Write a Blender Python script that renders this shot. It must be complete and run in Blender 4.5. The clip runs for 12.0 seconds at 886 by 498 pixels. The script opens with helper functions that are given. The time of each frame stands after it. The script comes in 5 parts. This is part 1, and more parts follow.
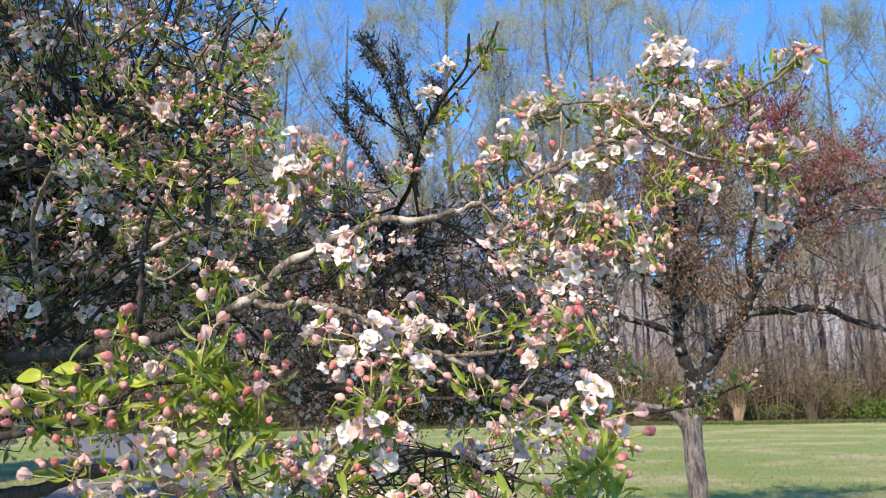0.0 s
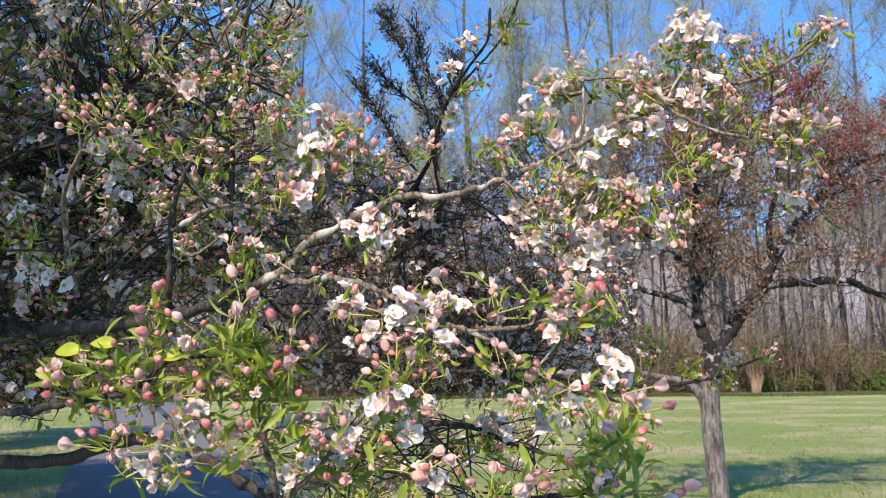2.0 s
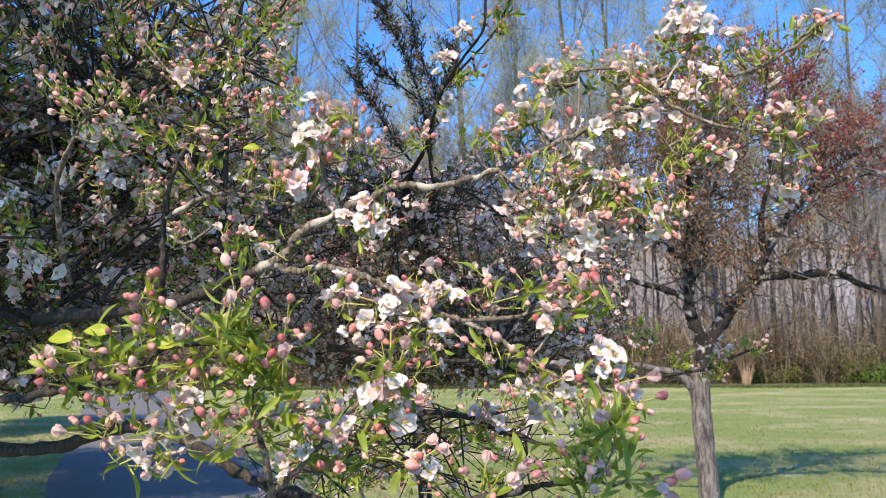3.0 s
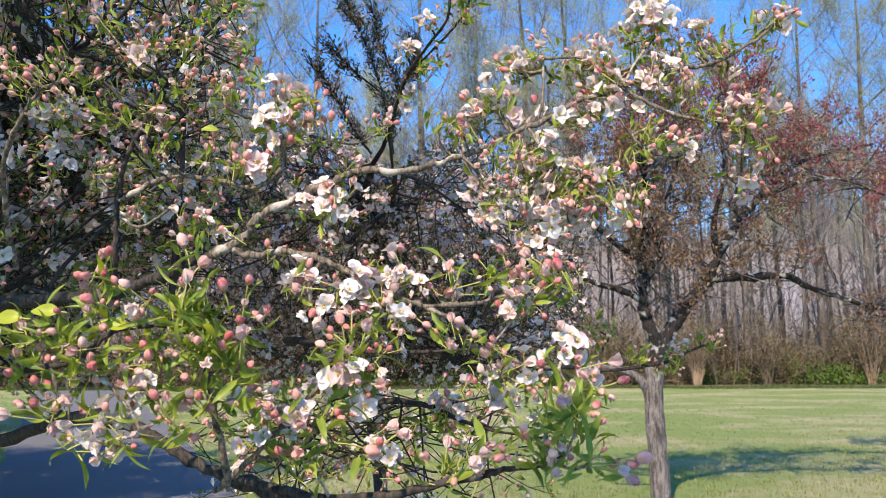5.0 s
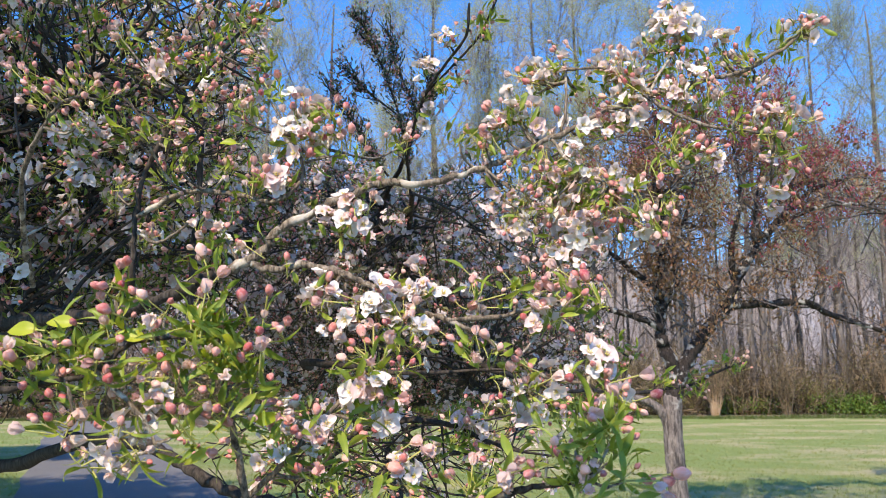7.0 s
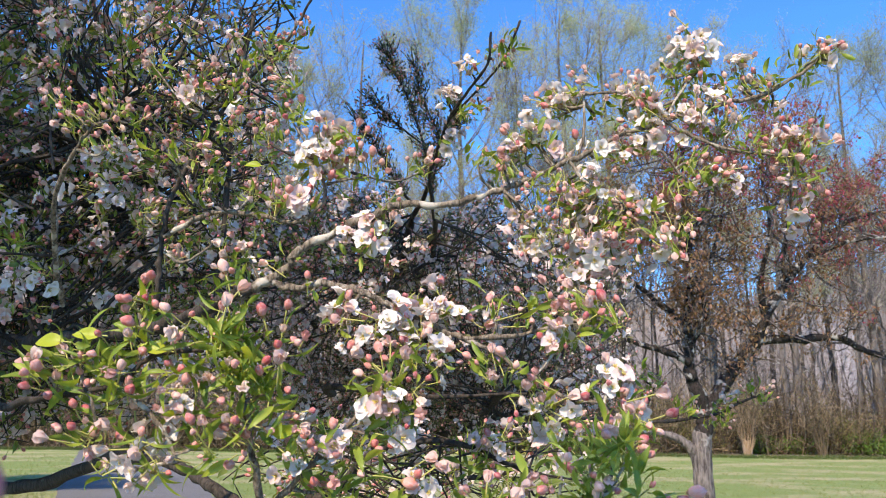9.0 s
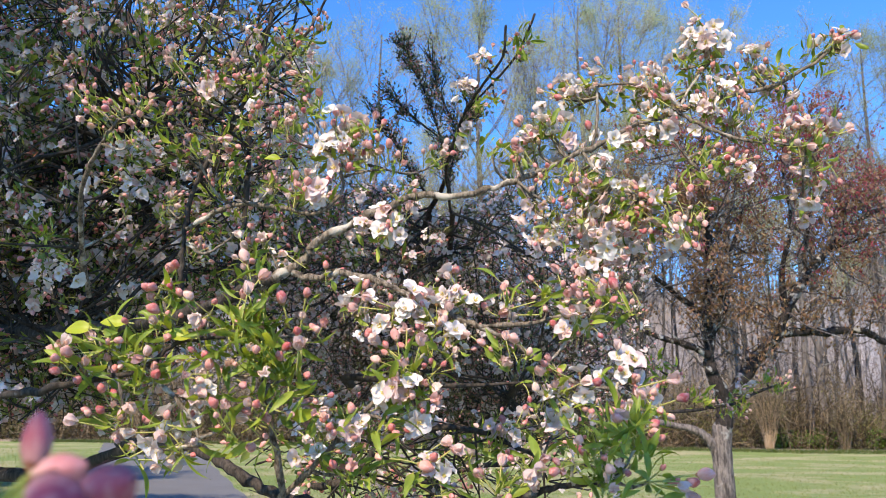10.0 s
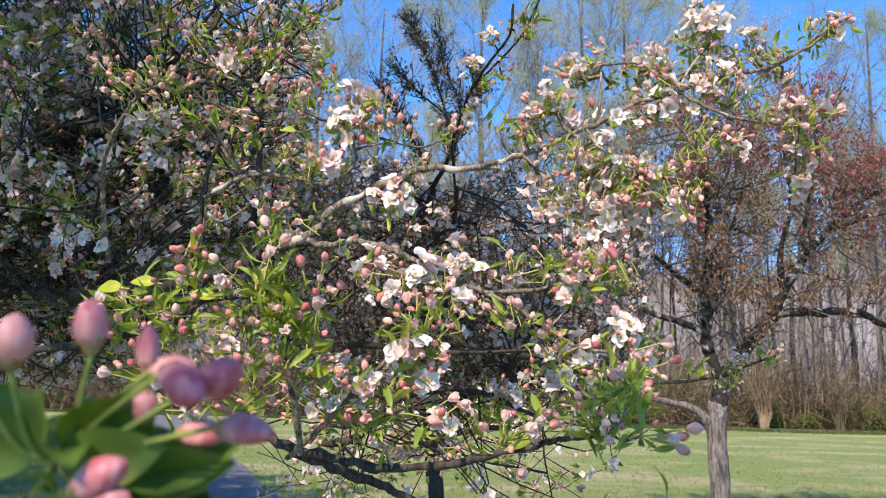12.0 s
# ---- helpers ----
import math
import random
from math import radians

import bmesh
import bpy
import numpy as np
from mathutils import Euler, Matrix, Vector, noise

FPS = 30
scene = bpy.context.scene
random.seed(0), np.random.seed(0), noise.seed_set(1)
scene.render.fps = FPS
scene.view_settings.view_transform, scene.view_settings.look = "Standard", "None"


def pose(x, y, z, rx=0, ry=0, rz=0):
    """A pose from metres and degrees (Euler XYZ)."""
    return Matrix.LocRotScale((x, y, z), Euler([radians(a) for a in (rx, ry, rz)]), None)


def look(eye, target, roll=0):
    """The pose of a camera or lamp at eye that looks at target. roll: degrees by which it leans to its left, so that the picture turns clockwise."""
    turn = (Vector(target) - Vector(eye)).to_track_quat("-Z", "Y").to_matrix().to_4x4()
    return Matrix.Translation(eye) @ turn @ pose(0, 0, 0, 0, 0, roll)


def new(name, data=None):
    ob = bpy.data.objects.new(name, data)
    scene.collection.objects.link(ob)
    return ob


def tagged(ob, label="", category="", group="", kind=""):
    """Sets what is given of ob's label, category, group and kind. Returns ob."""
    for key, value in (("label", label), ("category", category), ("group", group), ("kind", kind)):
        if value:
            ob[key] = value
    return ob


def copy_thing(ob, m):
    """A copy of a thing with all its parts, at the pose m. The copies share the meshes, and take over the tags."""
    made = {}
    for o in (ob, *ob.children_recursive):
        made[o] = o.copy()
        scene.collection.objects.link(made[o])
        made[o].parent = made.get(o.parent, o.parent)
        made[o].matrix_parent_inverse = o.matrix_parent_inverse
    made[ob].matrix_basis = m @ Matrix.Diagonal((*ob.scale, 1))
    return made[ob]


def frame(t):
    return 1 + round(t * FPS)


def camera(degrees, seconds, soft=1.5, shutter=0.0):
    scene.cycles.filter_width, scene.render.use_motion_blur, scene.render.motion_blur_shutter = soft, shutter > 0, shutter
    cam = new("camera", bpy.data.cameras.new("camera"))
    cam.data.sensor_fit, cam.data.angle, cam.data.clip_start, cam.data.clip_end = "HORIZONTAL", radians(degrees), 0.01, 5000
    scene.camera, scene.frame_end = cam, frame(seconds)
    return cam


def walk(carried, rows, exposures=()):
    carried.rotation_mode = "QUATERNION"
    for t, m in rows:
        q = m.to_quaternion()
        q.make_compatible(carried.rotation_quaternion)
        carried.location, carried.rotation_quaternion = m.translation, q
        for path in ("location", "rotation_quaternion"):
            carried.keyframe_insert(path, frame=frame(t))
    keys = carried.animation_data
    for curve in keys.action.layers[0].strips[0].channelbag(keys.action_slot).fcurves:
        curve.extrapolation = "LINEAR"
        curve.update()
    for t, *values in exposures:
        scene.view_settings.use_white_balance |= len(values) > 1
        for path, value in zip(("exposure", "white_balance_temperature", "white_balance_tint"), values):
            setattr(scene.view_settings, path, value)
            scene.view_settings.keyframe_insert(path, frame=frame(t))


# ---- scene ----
cam = camera(60.3, 12.0, soft=0.55)
PATH = [
    (0, (0.045, 0.036, 1.553), (-0.02, 1.997, 1.942), -1.0),
    (0.5, (0.04, 0.033, 1.558), (-0.038, 1.998, 1.926), -1.0),
    (1, (0.038, 0.027, 1.559), (-0.053, 1.994, 1.907), -1.0),
    (1.5, (0.036, 0.02, 1.559), (-0.066, 1.989, 1.889), -0.8),
    (2, (0.038, 0.02, 1.557), (-0.074, 1.991, 1.873), -0.8),
    (2.5, (0.035, 0.019, 1.557), (-0.073, 1.994, 1.858), -0.5),
    (3, (0.036, 0.019, 1.556), (-0.058, 1.995, 1.847), -0.5),
    (3.5, (0.038, 0.019, 1.554), (-0.013, 1.998, 1.839), -0.6),
    (5.5, (0.026, 0.043, 1.532), (0.046, 2.02, 1.833), -0.2),
    (6, (0.024, 0.055, 1.528), (0.04, 2.029, 1.849), -0.4),
    (6.5, (0.021, 0.061, 1.524), (0.019, 2.031, 1.869), -0.4),
    (7, (0.017, 0.06, 1.519), (-0.002, 2.026, 1.887), -0.3),
    (9, (0.029, 0.052, 1.499), (-0.06, 1.998, 1.952), 0.5),
    (9.5, (0.032, 0.044, 1.496), (-0.085, 1.99, 1.945), 0.6),
    (10, (0.035, 0.033, 1.489), (-0.103, 1.979, 1.926), 0.6),
    (10.5, (0.034, 0.023, 1.486), (-0.103, 1.973, 1.909), 0.7),
    (11, (0.033, 0.016, 1.479), (-0.103, 1.97, 1.885), 0.8),
    (11.5, (0.031, 0.003, 1.471), (-0.103, 1.96, 1.861), 1.1),
    (12, (0.027, -0.019, 1.467), (-0.111, 1.94, 1.845), 1.4),
]
walk(cam, [(t, look(eye, target, roll)) for t, eye, target, roll in PATH])

cam.data.dof.use_dof, cam.data.dof.focus_distance, cam.data.dof.aperture_fstop = True, 1.4, 11.0

# ---- world, sun, exposure ----
SUN_AZ, SUN_EL = radians(21.0), radians(42.0)      # light travels to +x +y, from behind and left of the eye
world = bpy.data.worlds.new("sky")
scene.world = world
world.use_nodes = True
wn = world.node_tree
sky = wn.nodes.new("ShaderNodeTexSky")
sky.sky_type = "NISHITA"
sky.sun_disc = False
sky.sun_elevation = SUN_EL
sky.sun_rotation = radians(180.0) + SUN_AZ
sky.air_density, sky.dust_density, sky.ozone_density = 1.0, 0.1, 2.0
wn.nodes["Background"].inputs["Strength"].default_value = 0.175
tint = wn.nodes.new("ShaderNodeMix")                 # the deep clear blue of a dry spring day
tint.data_type, tint.blend_type = "RGBA", "MULTIPLY"
tint.inputs[0].default_value, tint.inputs[7].default_value = 1.0, (0.39, 0.80, 1.28, 1)
wn.links.new(sky.outputs[0], tint.inputs[6])
wn.links.new(tint.outputs[2], wn.nodes["Background"].inputs["Color"])
sun = new("sun", bpy.data.lights.new("sun", "SUN"))
sun.data.energy, sun.data.angle, sun.data.color = 5.0, radians(0.53), (1.0, 0.835, 0.645)
sun.matrix_world = look((0, 0, 0), (math.sin(SUN_AZ) * math.cos(SUN_EL), math.cos(SUN_AZ) * math.cos(SUN_EL), -math.sin(SUN_EL)))
scene.view_settings.exposure = 0.55

# ---- materials ----


class Mat:
    """A small builder of node materials."""

    def __init__(self, name, rough=0.7, spec=0.3):
        self.m = bpy.data.materials.new(name)
        self.m.use_nodes = True
        self.t = self.m.node_tree
        self.b = self.t.nodes["Principled BSDF"]
        self.b.inputs["Roughness"].default_value = rough
        self.b.inputs["Specular IOR Level"].default_value = spec

    def node(self, kind, **values):
        n = self.t.nodes.new(kind)
        for k, v in values.items():
            n.inputs[k.replace("_", " ")].default_value = v
        return n

    def link(self, a, b):
        self.t.links.new(a, b)

    def noise(self, scale, detail=4.0, rough=0.6, coord="Object", stretch=(1, 1, 1)):
        tc = self.t.nodes.new("ShaderNodeTexCoord")
        mp = self.node("ShaderNodeMapping")
        mp.inputs["Scale"].default_value = stretch
        n = self.node("ShaderNodeTexNoise", Scale=scale, Detail=detail, Roughness=rough)
        self.link(tc.outputs[coord], mp.inputs["Vector"])
        self.link(mp.outputs[0], n.inputs["Vector"])
        return n.outputs["Fac"]

    def ramp(self, fac, *stops):
        r = self.t.nodes.new("ShaderNodeValToRGB")
        e = r.color_ramp.elements
        while len(e) < len(stops):
            e.new(0.5)
        for el, (p, c) in zip(e, stops):
            el.position, el.color = p, (*c, 1)
        self.link(fac, r.inputs["Fac"])
        return r.outputs["Color"]

    def mix(self, fac, a, b, blend="MIX"):
        n = self.t.nodes.new("ShaderNodeMix")
        n.data_type, n.blend_type = "RGBA", blend
        for socket, v in ((n.inputs[0], fac), (n.inputs[6], a), (n.inputs[7], b)):
            if isinstance(v, (int, float)):
                socket.default_value = v
            elif isinstance(v, tuple):
                socket.default_value = (*v, 1)
            else:
                self.link(v, socket)
        return n.outputs[2]

    def attr(self, name):
        n = self.t.nodes.new("ShaderNodeAttribute")
        n.attribute_name = name
        return n.outputs["Fac"]

    def random(self, single):
        if single:
            return self.t.nodes.new("ShaderNodeObjectInfo").outputs["Random"]
        return self.t.nodes.new("ShaderNodeNewGeometry").outputs["Random Per Island"]

    def bump(self, fac, strength, distance):
        n = self.node("ShaderNodeBump", Strength=strength, Distance=distance)
        self.link(fac, n.inputs["Height"])
        self.link(n.outputs[0], self.b.inputs["Normal"])

    def colour(self, c):
        if isinstance(c, tuple):
            self.b.inputs["Base Color"].default_value = (*c, 1)
        else:
            self.link(c, self.b.inputs["Base Color"])
        self.c = c
        return self

    def thin(self, share, tint):
        """Thin tissue: part of the light passes through."""
        tr = self.t.nodes.new("ShaderNodeBsdfTranslucent")
        if isinstance(self.c, tuple):
            tr.inputs["Color"].default_value = (*self.c, 1)
        else:
            self.link(self.mix(1.0, self.c, tint, "MULTIPLY"), tr.inputs["Color"])
        ms = self.t.nodes.new("ShaderNodeMixShader")
        ms.inputs[0].default_value = share
        self.link(self.b.outputs[0], ms.inputs[1])
        self.link(tr.outputs[0], ms.inputs[2])
        self.link(ms.outputs[0], self.t.nodes["Material Output"].inputs["Surface"])
        return self


def bark(name, dark, light, lichen, scale=14.0, patch=0.62):
    m = Mat(name, 0.9, 0.2)
    grain = m.noise(scale * 4, 6, 0.7, stretch=(1, 1, 0.2))
    blotch = m.noise(scale * 0.5, 4, 0.6)
    c = m.ramp(grain, (0.38, dark), (0.62, light))
    c = m.mix(m.ramp(blotch, (patch, (0, 0, 0)), (patch + 0.08, (1, 1, 1))), c, lichen)
    m.colour(c)
    m.bump(grain, 1.0, 0.16 / scale)
    return m.m


def leaf_material(name, single, dark, mid, bright):
    m = Mat(name, 0.45, 0.4)
    c = m.ramp(m.random(single), (0.0, dark), (0.45, mid), (0.85, mid), (1.0, bright))
    c = m.mix(m.ramp(m.noise(60, 3), (0.35, (0, 0, 0)), (0.75, (1, 1, 1))), c, m.mix(0.5, c, bright))
    c = m.mix(m.ramp(m.attr("along"), (0.0, (1, 1, 1)), (0.5, (0, 0, 0))), c, m.mix(0.6, c, bright))
    return m.colour(c).thin(0.42, (1.0, 1.0, 0.35)).m


def petal_material(name, single, low=(0.78, 0.57, 0.55), mid=(0.80, 0.71, 0.67), high=(0.86, 0.84, 0.80)):
    m = Mat(name, 0.55, 0.25)
    edge = m.ramp(m.random(single), (0.0, low), (0.4, mid), (1.0, high))
    c = m.mix(m.ramp(m.attr("along"), (0.0, (0, 0, 0)), (0.4, (1, 1, 1))), m.mix(0.5, edge, (0.78, 0.78, 0.62)), edge)
    c = m.mix(m.ramp(m.noise(90, 3), (0.45, (0, 0, 0)), (0.8, (0.5, 0.5, 0.5))), c, (0.84, 0.66, 0.68))
    return m.colour(c).thin(0.35, (1.0, 0.95, 0.93)).m


def bud_material(name, single, deep=(0.46, 0.085, 0.10), rose=(0.62, 0.19, 0.165), pink=(0.73, 0.33, 0.275), pale=(0.81, 0.53, 0.44)):
    m = Mat(name, 0.5, 0.3)
    body = m.ramp(m.random(single), (0.0, deep), (0.3, rose), (0.7, pink), (1.0, pale))
    c = m.mix(m.ramp(m.attr("along"), (0.15, (0, 0, 0)), (0.55, (1, 1, 1))), m.mix(0.35, body, (0.84, 0.6, 0.5)), body)
    c = m.mix(m.ramp(m.noise(330, 3, stretch=(1, 1, 0.25)), (0.46, (0, 0, 0)), (0.70, (0.5, 0.5, 0.5))), c, (0.82, 0.58, 0.54))
    return m.colour(c).thin(0.22, (1.0, 0.75, 0.75)).m


def plain(name, a, b, scale, rough=0.8, share=0.0, tint=(1, 1, 1)):
    m = Mat(name, rough, 0.25)
    m.colour(m.ramp(m.noise(scale, 4), (0.3, a), (0.7, b)))
    return m.thin(share, tint).m if share else m.m


def stems(name, dark, mid, pale, rough=0.9):
    """Bare twigs, each with a tone of its own."""
    m = Mat(name, rough, 0.2)
    c = m.ramp(m.random(False), (0.0, dark), (0.55, mid), (1.0, pale))
    return m.colour(m.mix(m.ramp(m.noise(3.0, 4), (0.35, (0, 0, 0)), (0.75, (0.6, 0.6, 0.6))), c, m.mix(0.5, c, dark))).m


BARK_NEAR = bark("apple_bark", (0.05, 0.038, 0.028), (0.30, 0.24, 0.18), (0.50, 0.44, 0.36), 50, 0.55)
# near-black copy of the apple bark, with the limbs' shade put into it
BARK_SHADED = bark("shaded_apple_bark", (0.022, 0.018, 0.015), (0.09, 0.073, 0.06), (0.19, 0.18, 0.16), 36, 0.64)
BARK_GREY = bark("lichened_bark", (0.055, 0.046, 0.042), (0.25, 0.212, 0.19), (0.42, 0.40, 0.37), 9, 0.60)
LEAF_NEAR = leaf_material("young_leaf", True, (0.085, 0.155, 0.026), (0.20, 0.285, 0.045), (0.46, 0.50, 0.07))
# darker copy of the young leaf: the near sprig's shade is in its colour
LEAF_SHADED = leaf_material("shaded_leaf", True, (0.055, 0.10, 0.018), (0.11, 0.19, 0.03), (0.24, 0.33, 0.05))
LEAF_MASS = leaf_material("young_leaves", False, (0.07, 0.11, 0.028), (0.15, 0.21, 0.05), (0.36, 0.39, 0.08))
PETAL_NEAR = petal_material("petal", True)
PETAL_MASS = petal_material("petals", False, (0.74, 0.52, 0.50), (0.80, 0.68, 0.64), (0.84, 0.79, 0.75))
PETAL_PINK = petal_material("pink_petal", True, (0.70, 0.36, 0.31), (0.78, 0.53, 0.46), (0.84, 0.69, 0.60))
BUD_NEAR, BUD_MASS = bud_material("bud", True), bud_material("buds", False)
# deeper rose than the other buds, darkened too for the sprig's shade
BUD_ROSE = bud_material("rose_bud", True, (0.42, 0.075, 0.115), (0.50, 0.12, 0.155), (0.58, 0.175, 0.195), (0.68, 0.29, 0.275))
STALK = plain("flower_stalk", (0.30, 0.34, 0.08), (0.48, 0.40, 0.14), 40, 0.6)
GREEN_STALK = plain("green_flower_stalk", (0.13, 0.19, 0.035), (0.27, 0.30, 0.07), 60, 0.6)
STAMEN = plain("stamen", (0.62, 0.48, 0.08), (0.72, 0.62, 0.25), 60, 0.7)
CALYX = plain("calyx", (0.24, 0.24, 0.07), (0.42, 0.14, 0.10), 70, 0.6)
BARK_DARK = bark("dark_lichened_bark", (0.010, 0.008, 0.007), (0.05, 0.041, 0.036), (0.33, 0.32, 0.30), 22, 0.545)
TWIG_DARK = bark("dark_twig_bark", (0.045, 0.037, 0.034), (0.16, 0.135, 0.125), (0.34, 0.325, 0.31), 12, 0.58)
BRONZE_LEAF = leaf_material("bronze_leaves", False, (0.07, 0.035, 0.034), (0.23, 0.105, 0.08), (0.42, 0.29, 0.15))
CRIMSON_LEAF = leaf_material("crimson_leaves", False, (0.10, 0.02, 0.035), (0.27, 0.05, 0.085), (0.42, 0.14, 0.14))
CRIMSON = plain("crimson_buds", (0.36, 0.03, 0.08), (0.58, 0.12, 0.18), 2.0, 0.6, 0.25, (1, 0.5, 0.6))
DUSKY_LEAF = leaf_material("dusky_leaves", False, (0.045, 0.05, 0.045), (0.11, 0.115, 0.085), (0.27, 0.24, 0.11))
FAR_BARK = bark("woodland_bark", (0.07, 0.058, 0.052), (0.20, 0.17, 0.15), (0.30, 0.28, 0.25), 0.8, 0.62)
FAR_TWIG = stems("woodland_twigs", (0.075, 0.063, 0.06), (0.24, 0.205, 0.19), (0.44, 0.39, 0.36))
FAR_LEAF = plain("spring_leaf_flush", (0.36, 0.40, 0.22), (0.50, 0.50, 0.30), 0.15, 0.7, 0.45, (1, 1, 0.6))
TAN_STEM = plain("tan_stems", (0.22, 0.145, 0.08), (0.44, 0.32, 0.20), 1.5, 0.85)
BRUSH = stems("dry_brush", (0.035, 0.026, 0.016), (0.13, 0.10, 0.06), (0.36, 0.27, 0.17))
GREEN_BUSH = leaf_material("bush_leaves", False, (0.05, 0.10, 0.015), (0.11, 0.19, 0.03), (0.20, 0.28, 0.05))


def grass_material():
    m = Mat("lawn", 0.85, 0.15)
    big = m.noise(0.33, 5, 0.62, stretch=(0.8, 1.1, 1))
    mid = m.noise(2.2, 5, 0.65)
    fine = m.noise(55, 4, 0.7)
    c = m.ramp(fine, (0.25, (0.165, 0.215, 0.06)), (0.75, (0.32, 0.37, 0.13)))
    straw = m.ramp(fine, (0.25, (0.36, 0.31, 0.16)), (0.75, (0.56, 0.47, 0.29)))
    c = m.mix(m.ramp(big, (0.46, (0, 0, 0)), (0.60, (0.9, 0.9, 0.9))), c, straw)
    c = m.mix(m.ramp(mid, (0.40, (0.55, 0.55, 0.55)), (0.65, (0, 0, 0))), c, m.mix(0.45, c, (0.12, 0.20, 0.04)))
    m.colour(c)
    m.bump(fine, 0.7, 0.04)
    return m.m


def asphalt_material():
    m = Mat("asphalt", 0.9, 0.25)
    c = m.ramp(m.noise(160, 3, 0.8), (0.3, (0.10, 0.097, 0.094)), (0.75, (0.24, 0.233, 0.228)))
    c = m.mix(m.ramp(m.noise(0.9, 5), (0.4, (0, 0, 0)), (0.7, (0.6, 0.6, 0.6))), c, (0.13, 0.127, 0.124))
    m.colour(c)
    m.bump(m.noise(220, 2), 0.5, 0.004)
    return m.m


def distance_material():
    m = Mat("hazed_wood", 0.95, 0.1)
    # paled to grey-lilac: the haze of distance is put into this colour
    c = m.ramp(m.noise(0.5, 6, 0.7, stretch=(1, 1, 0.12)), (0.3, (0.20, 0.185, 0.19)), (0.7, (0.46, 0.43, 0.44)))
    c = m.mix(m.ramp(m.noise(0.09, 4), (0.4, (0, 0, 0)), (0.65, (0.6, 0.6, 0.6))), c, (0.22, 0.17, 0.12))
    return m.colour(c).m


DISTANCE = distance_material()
LAWN, ASPHALT = grass_material(), asphalt_material()
BLADE = leaf_material("grass_blades", False, (0.15, 0.20, 0.05), (0.27, 0.32, 0.09), (0.50, 0.45, 0.22))
YELLOW_LEAF = leaf_material("yellow_leaf", True, (0.34, 0.42, 0.03), (0.42, 0.48, 0.035), (0.55, 0.56, 0.05))
OLIVE = plain("olive_undergrowth", (0.10, 0.10, 0.03), (0.24, 0.22, 0.09), 0.6, 0.8, 0.3, (1, 1, 0.6))
LITTER = plain("leaf_litter", (0.17, 0.125, 0.085), (0.38, 0.30, 0.21), 3.0, 0.95)
# dark green that carries the shade of the far lawn edge
SHADE_BLADE = leaf_material("shade_strip_blades", False, (0.05, 0.085, 0.02), (0.10, 0.15, 0.035), (0.24, 0.24, 0.09))

# ---- shapes as arrays: vertices, faces, slots, along ----


class Shape:
    def __init__(self):
        self.v, self.f, self.s, self.a, self.n = [], [], [], [], 0

    def add(self, v, f, slot=0, a=None):
        v = np.asarray(v, float)
        self.v.append(v)
        self.f.append(np.asarray(f, int) + self.n)
        self.s.append(np.full(len(f), slot))
        self.a.append(np.zeros(len(v)) if a is None else np.asarray(a, float))
        self.n += len(v)
        return self

    def arrays(self):
        return np.concatenate(self.v), np.concatenate(self.f), np.concatenate(self.s), np.concatenate(self.a)


def quad_mesh(name, v, f, s, a, mats, smooth=True):
    """One mesh of quads, written straight from arrays; a quad whose last two corners agree is a triangle."""
    me = bpy.data.meshes.new(name)
    tri = f[:, 2] == f[:, 3]
    counts = np.where(tri, 3, 4)
    loops = np.concatenate([f[:, :3], np.where(tri, -1, f[:, 3])[:, None]], 1).ravel()
    loops = loops[loops >= 0]
    me.vertices.add(len(v))
    me.vertices.foreach_set("co", v.astype(np.float32).ravel())
    me.loops.add(len(loops))
    me.loops.foreach_set("vertex_index", loops.astype(np.int32))
    me.polygons.add(len(f))
    me.polygons.foreach_set("loop_start", np.concatenate([[0], np.cumsum(counts)[:-1]]).astype(np.int32))
    me.polygons.foreach_set("material_index", s.astype(np.int32))
    me.polygons.foreach_set("use_smooth", np.full(len(f), smooth))
    at = me.attributes.new("along", "FLOAT", "POINT")
    at.data.foreach_set("value", a.astype(np.float32))
    for m in mats:
        me.materials.append(m)
    me.update(calc_edges=True)
    return me


def grid_faces(rows, cols, closed=False):
    f = []
    last = cols if closed else cols - 1
    for i in range(rows - 1):
        for j in range(last):
            k = (j + 1) % cols
            f.append((i * cols + j, i * cols + k, (i + 1) * cols + k, (i + 1) * cols + j))
    return f


def cross(a, b):
    return np.stack([a[..., 1] * b[..., 2] - a[..., 2] * b[..., 1], a[..., 2] * b[..., 0] - a[..., 0] * b[..., 2], a[..., 0] * b[..., 1] - a[..., 1] * b[..., 0]], -1)


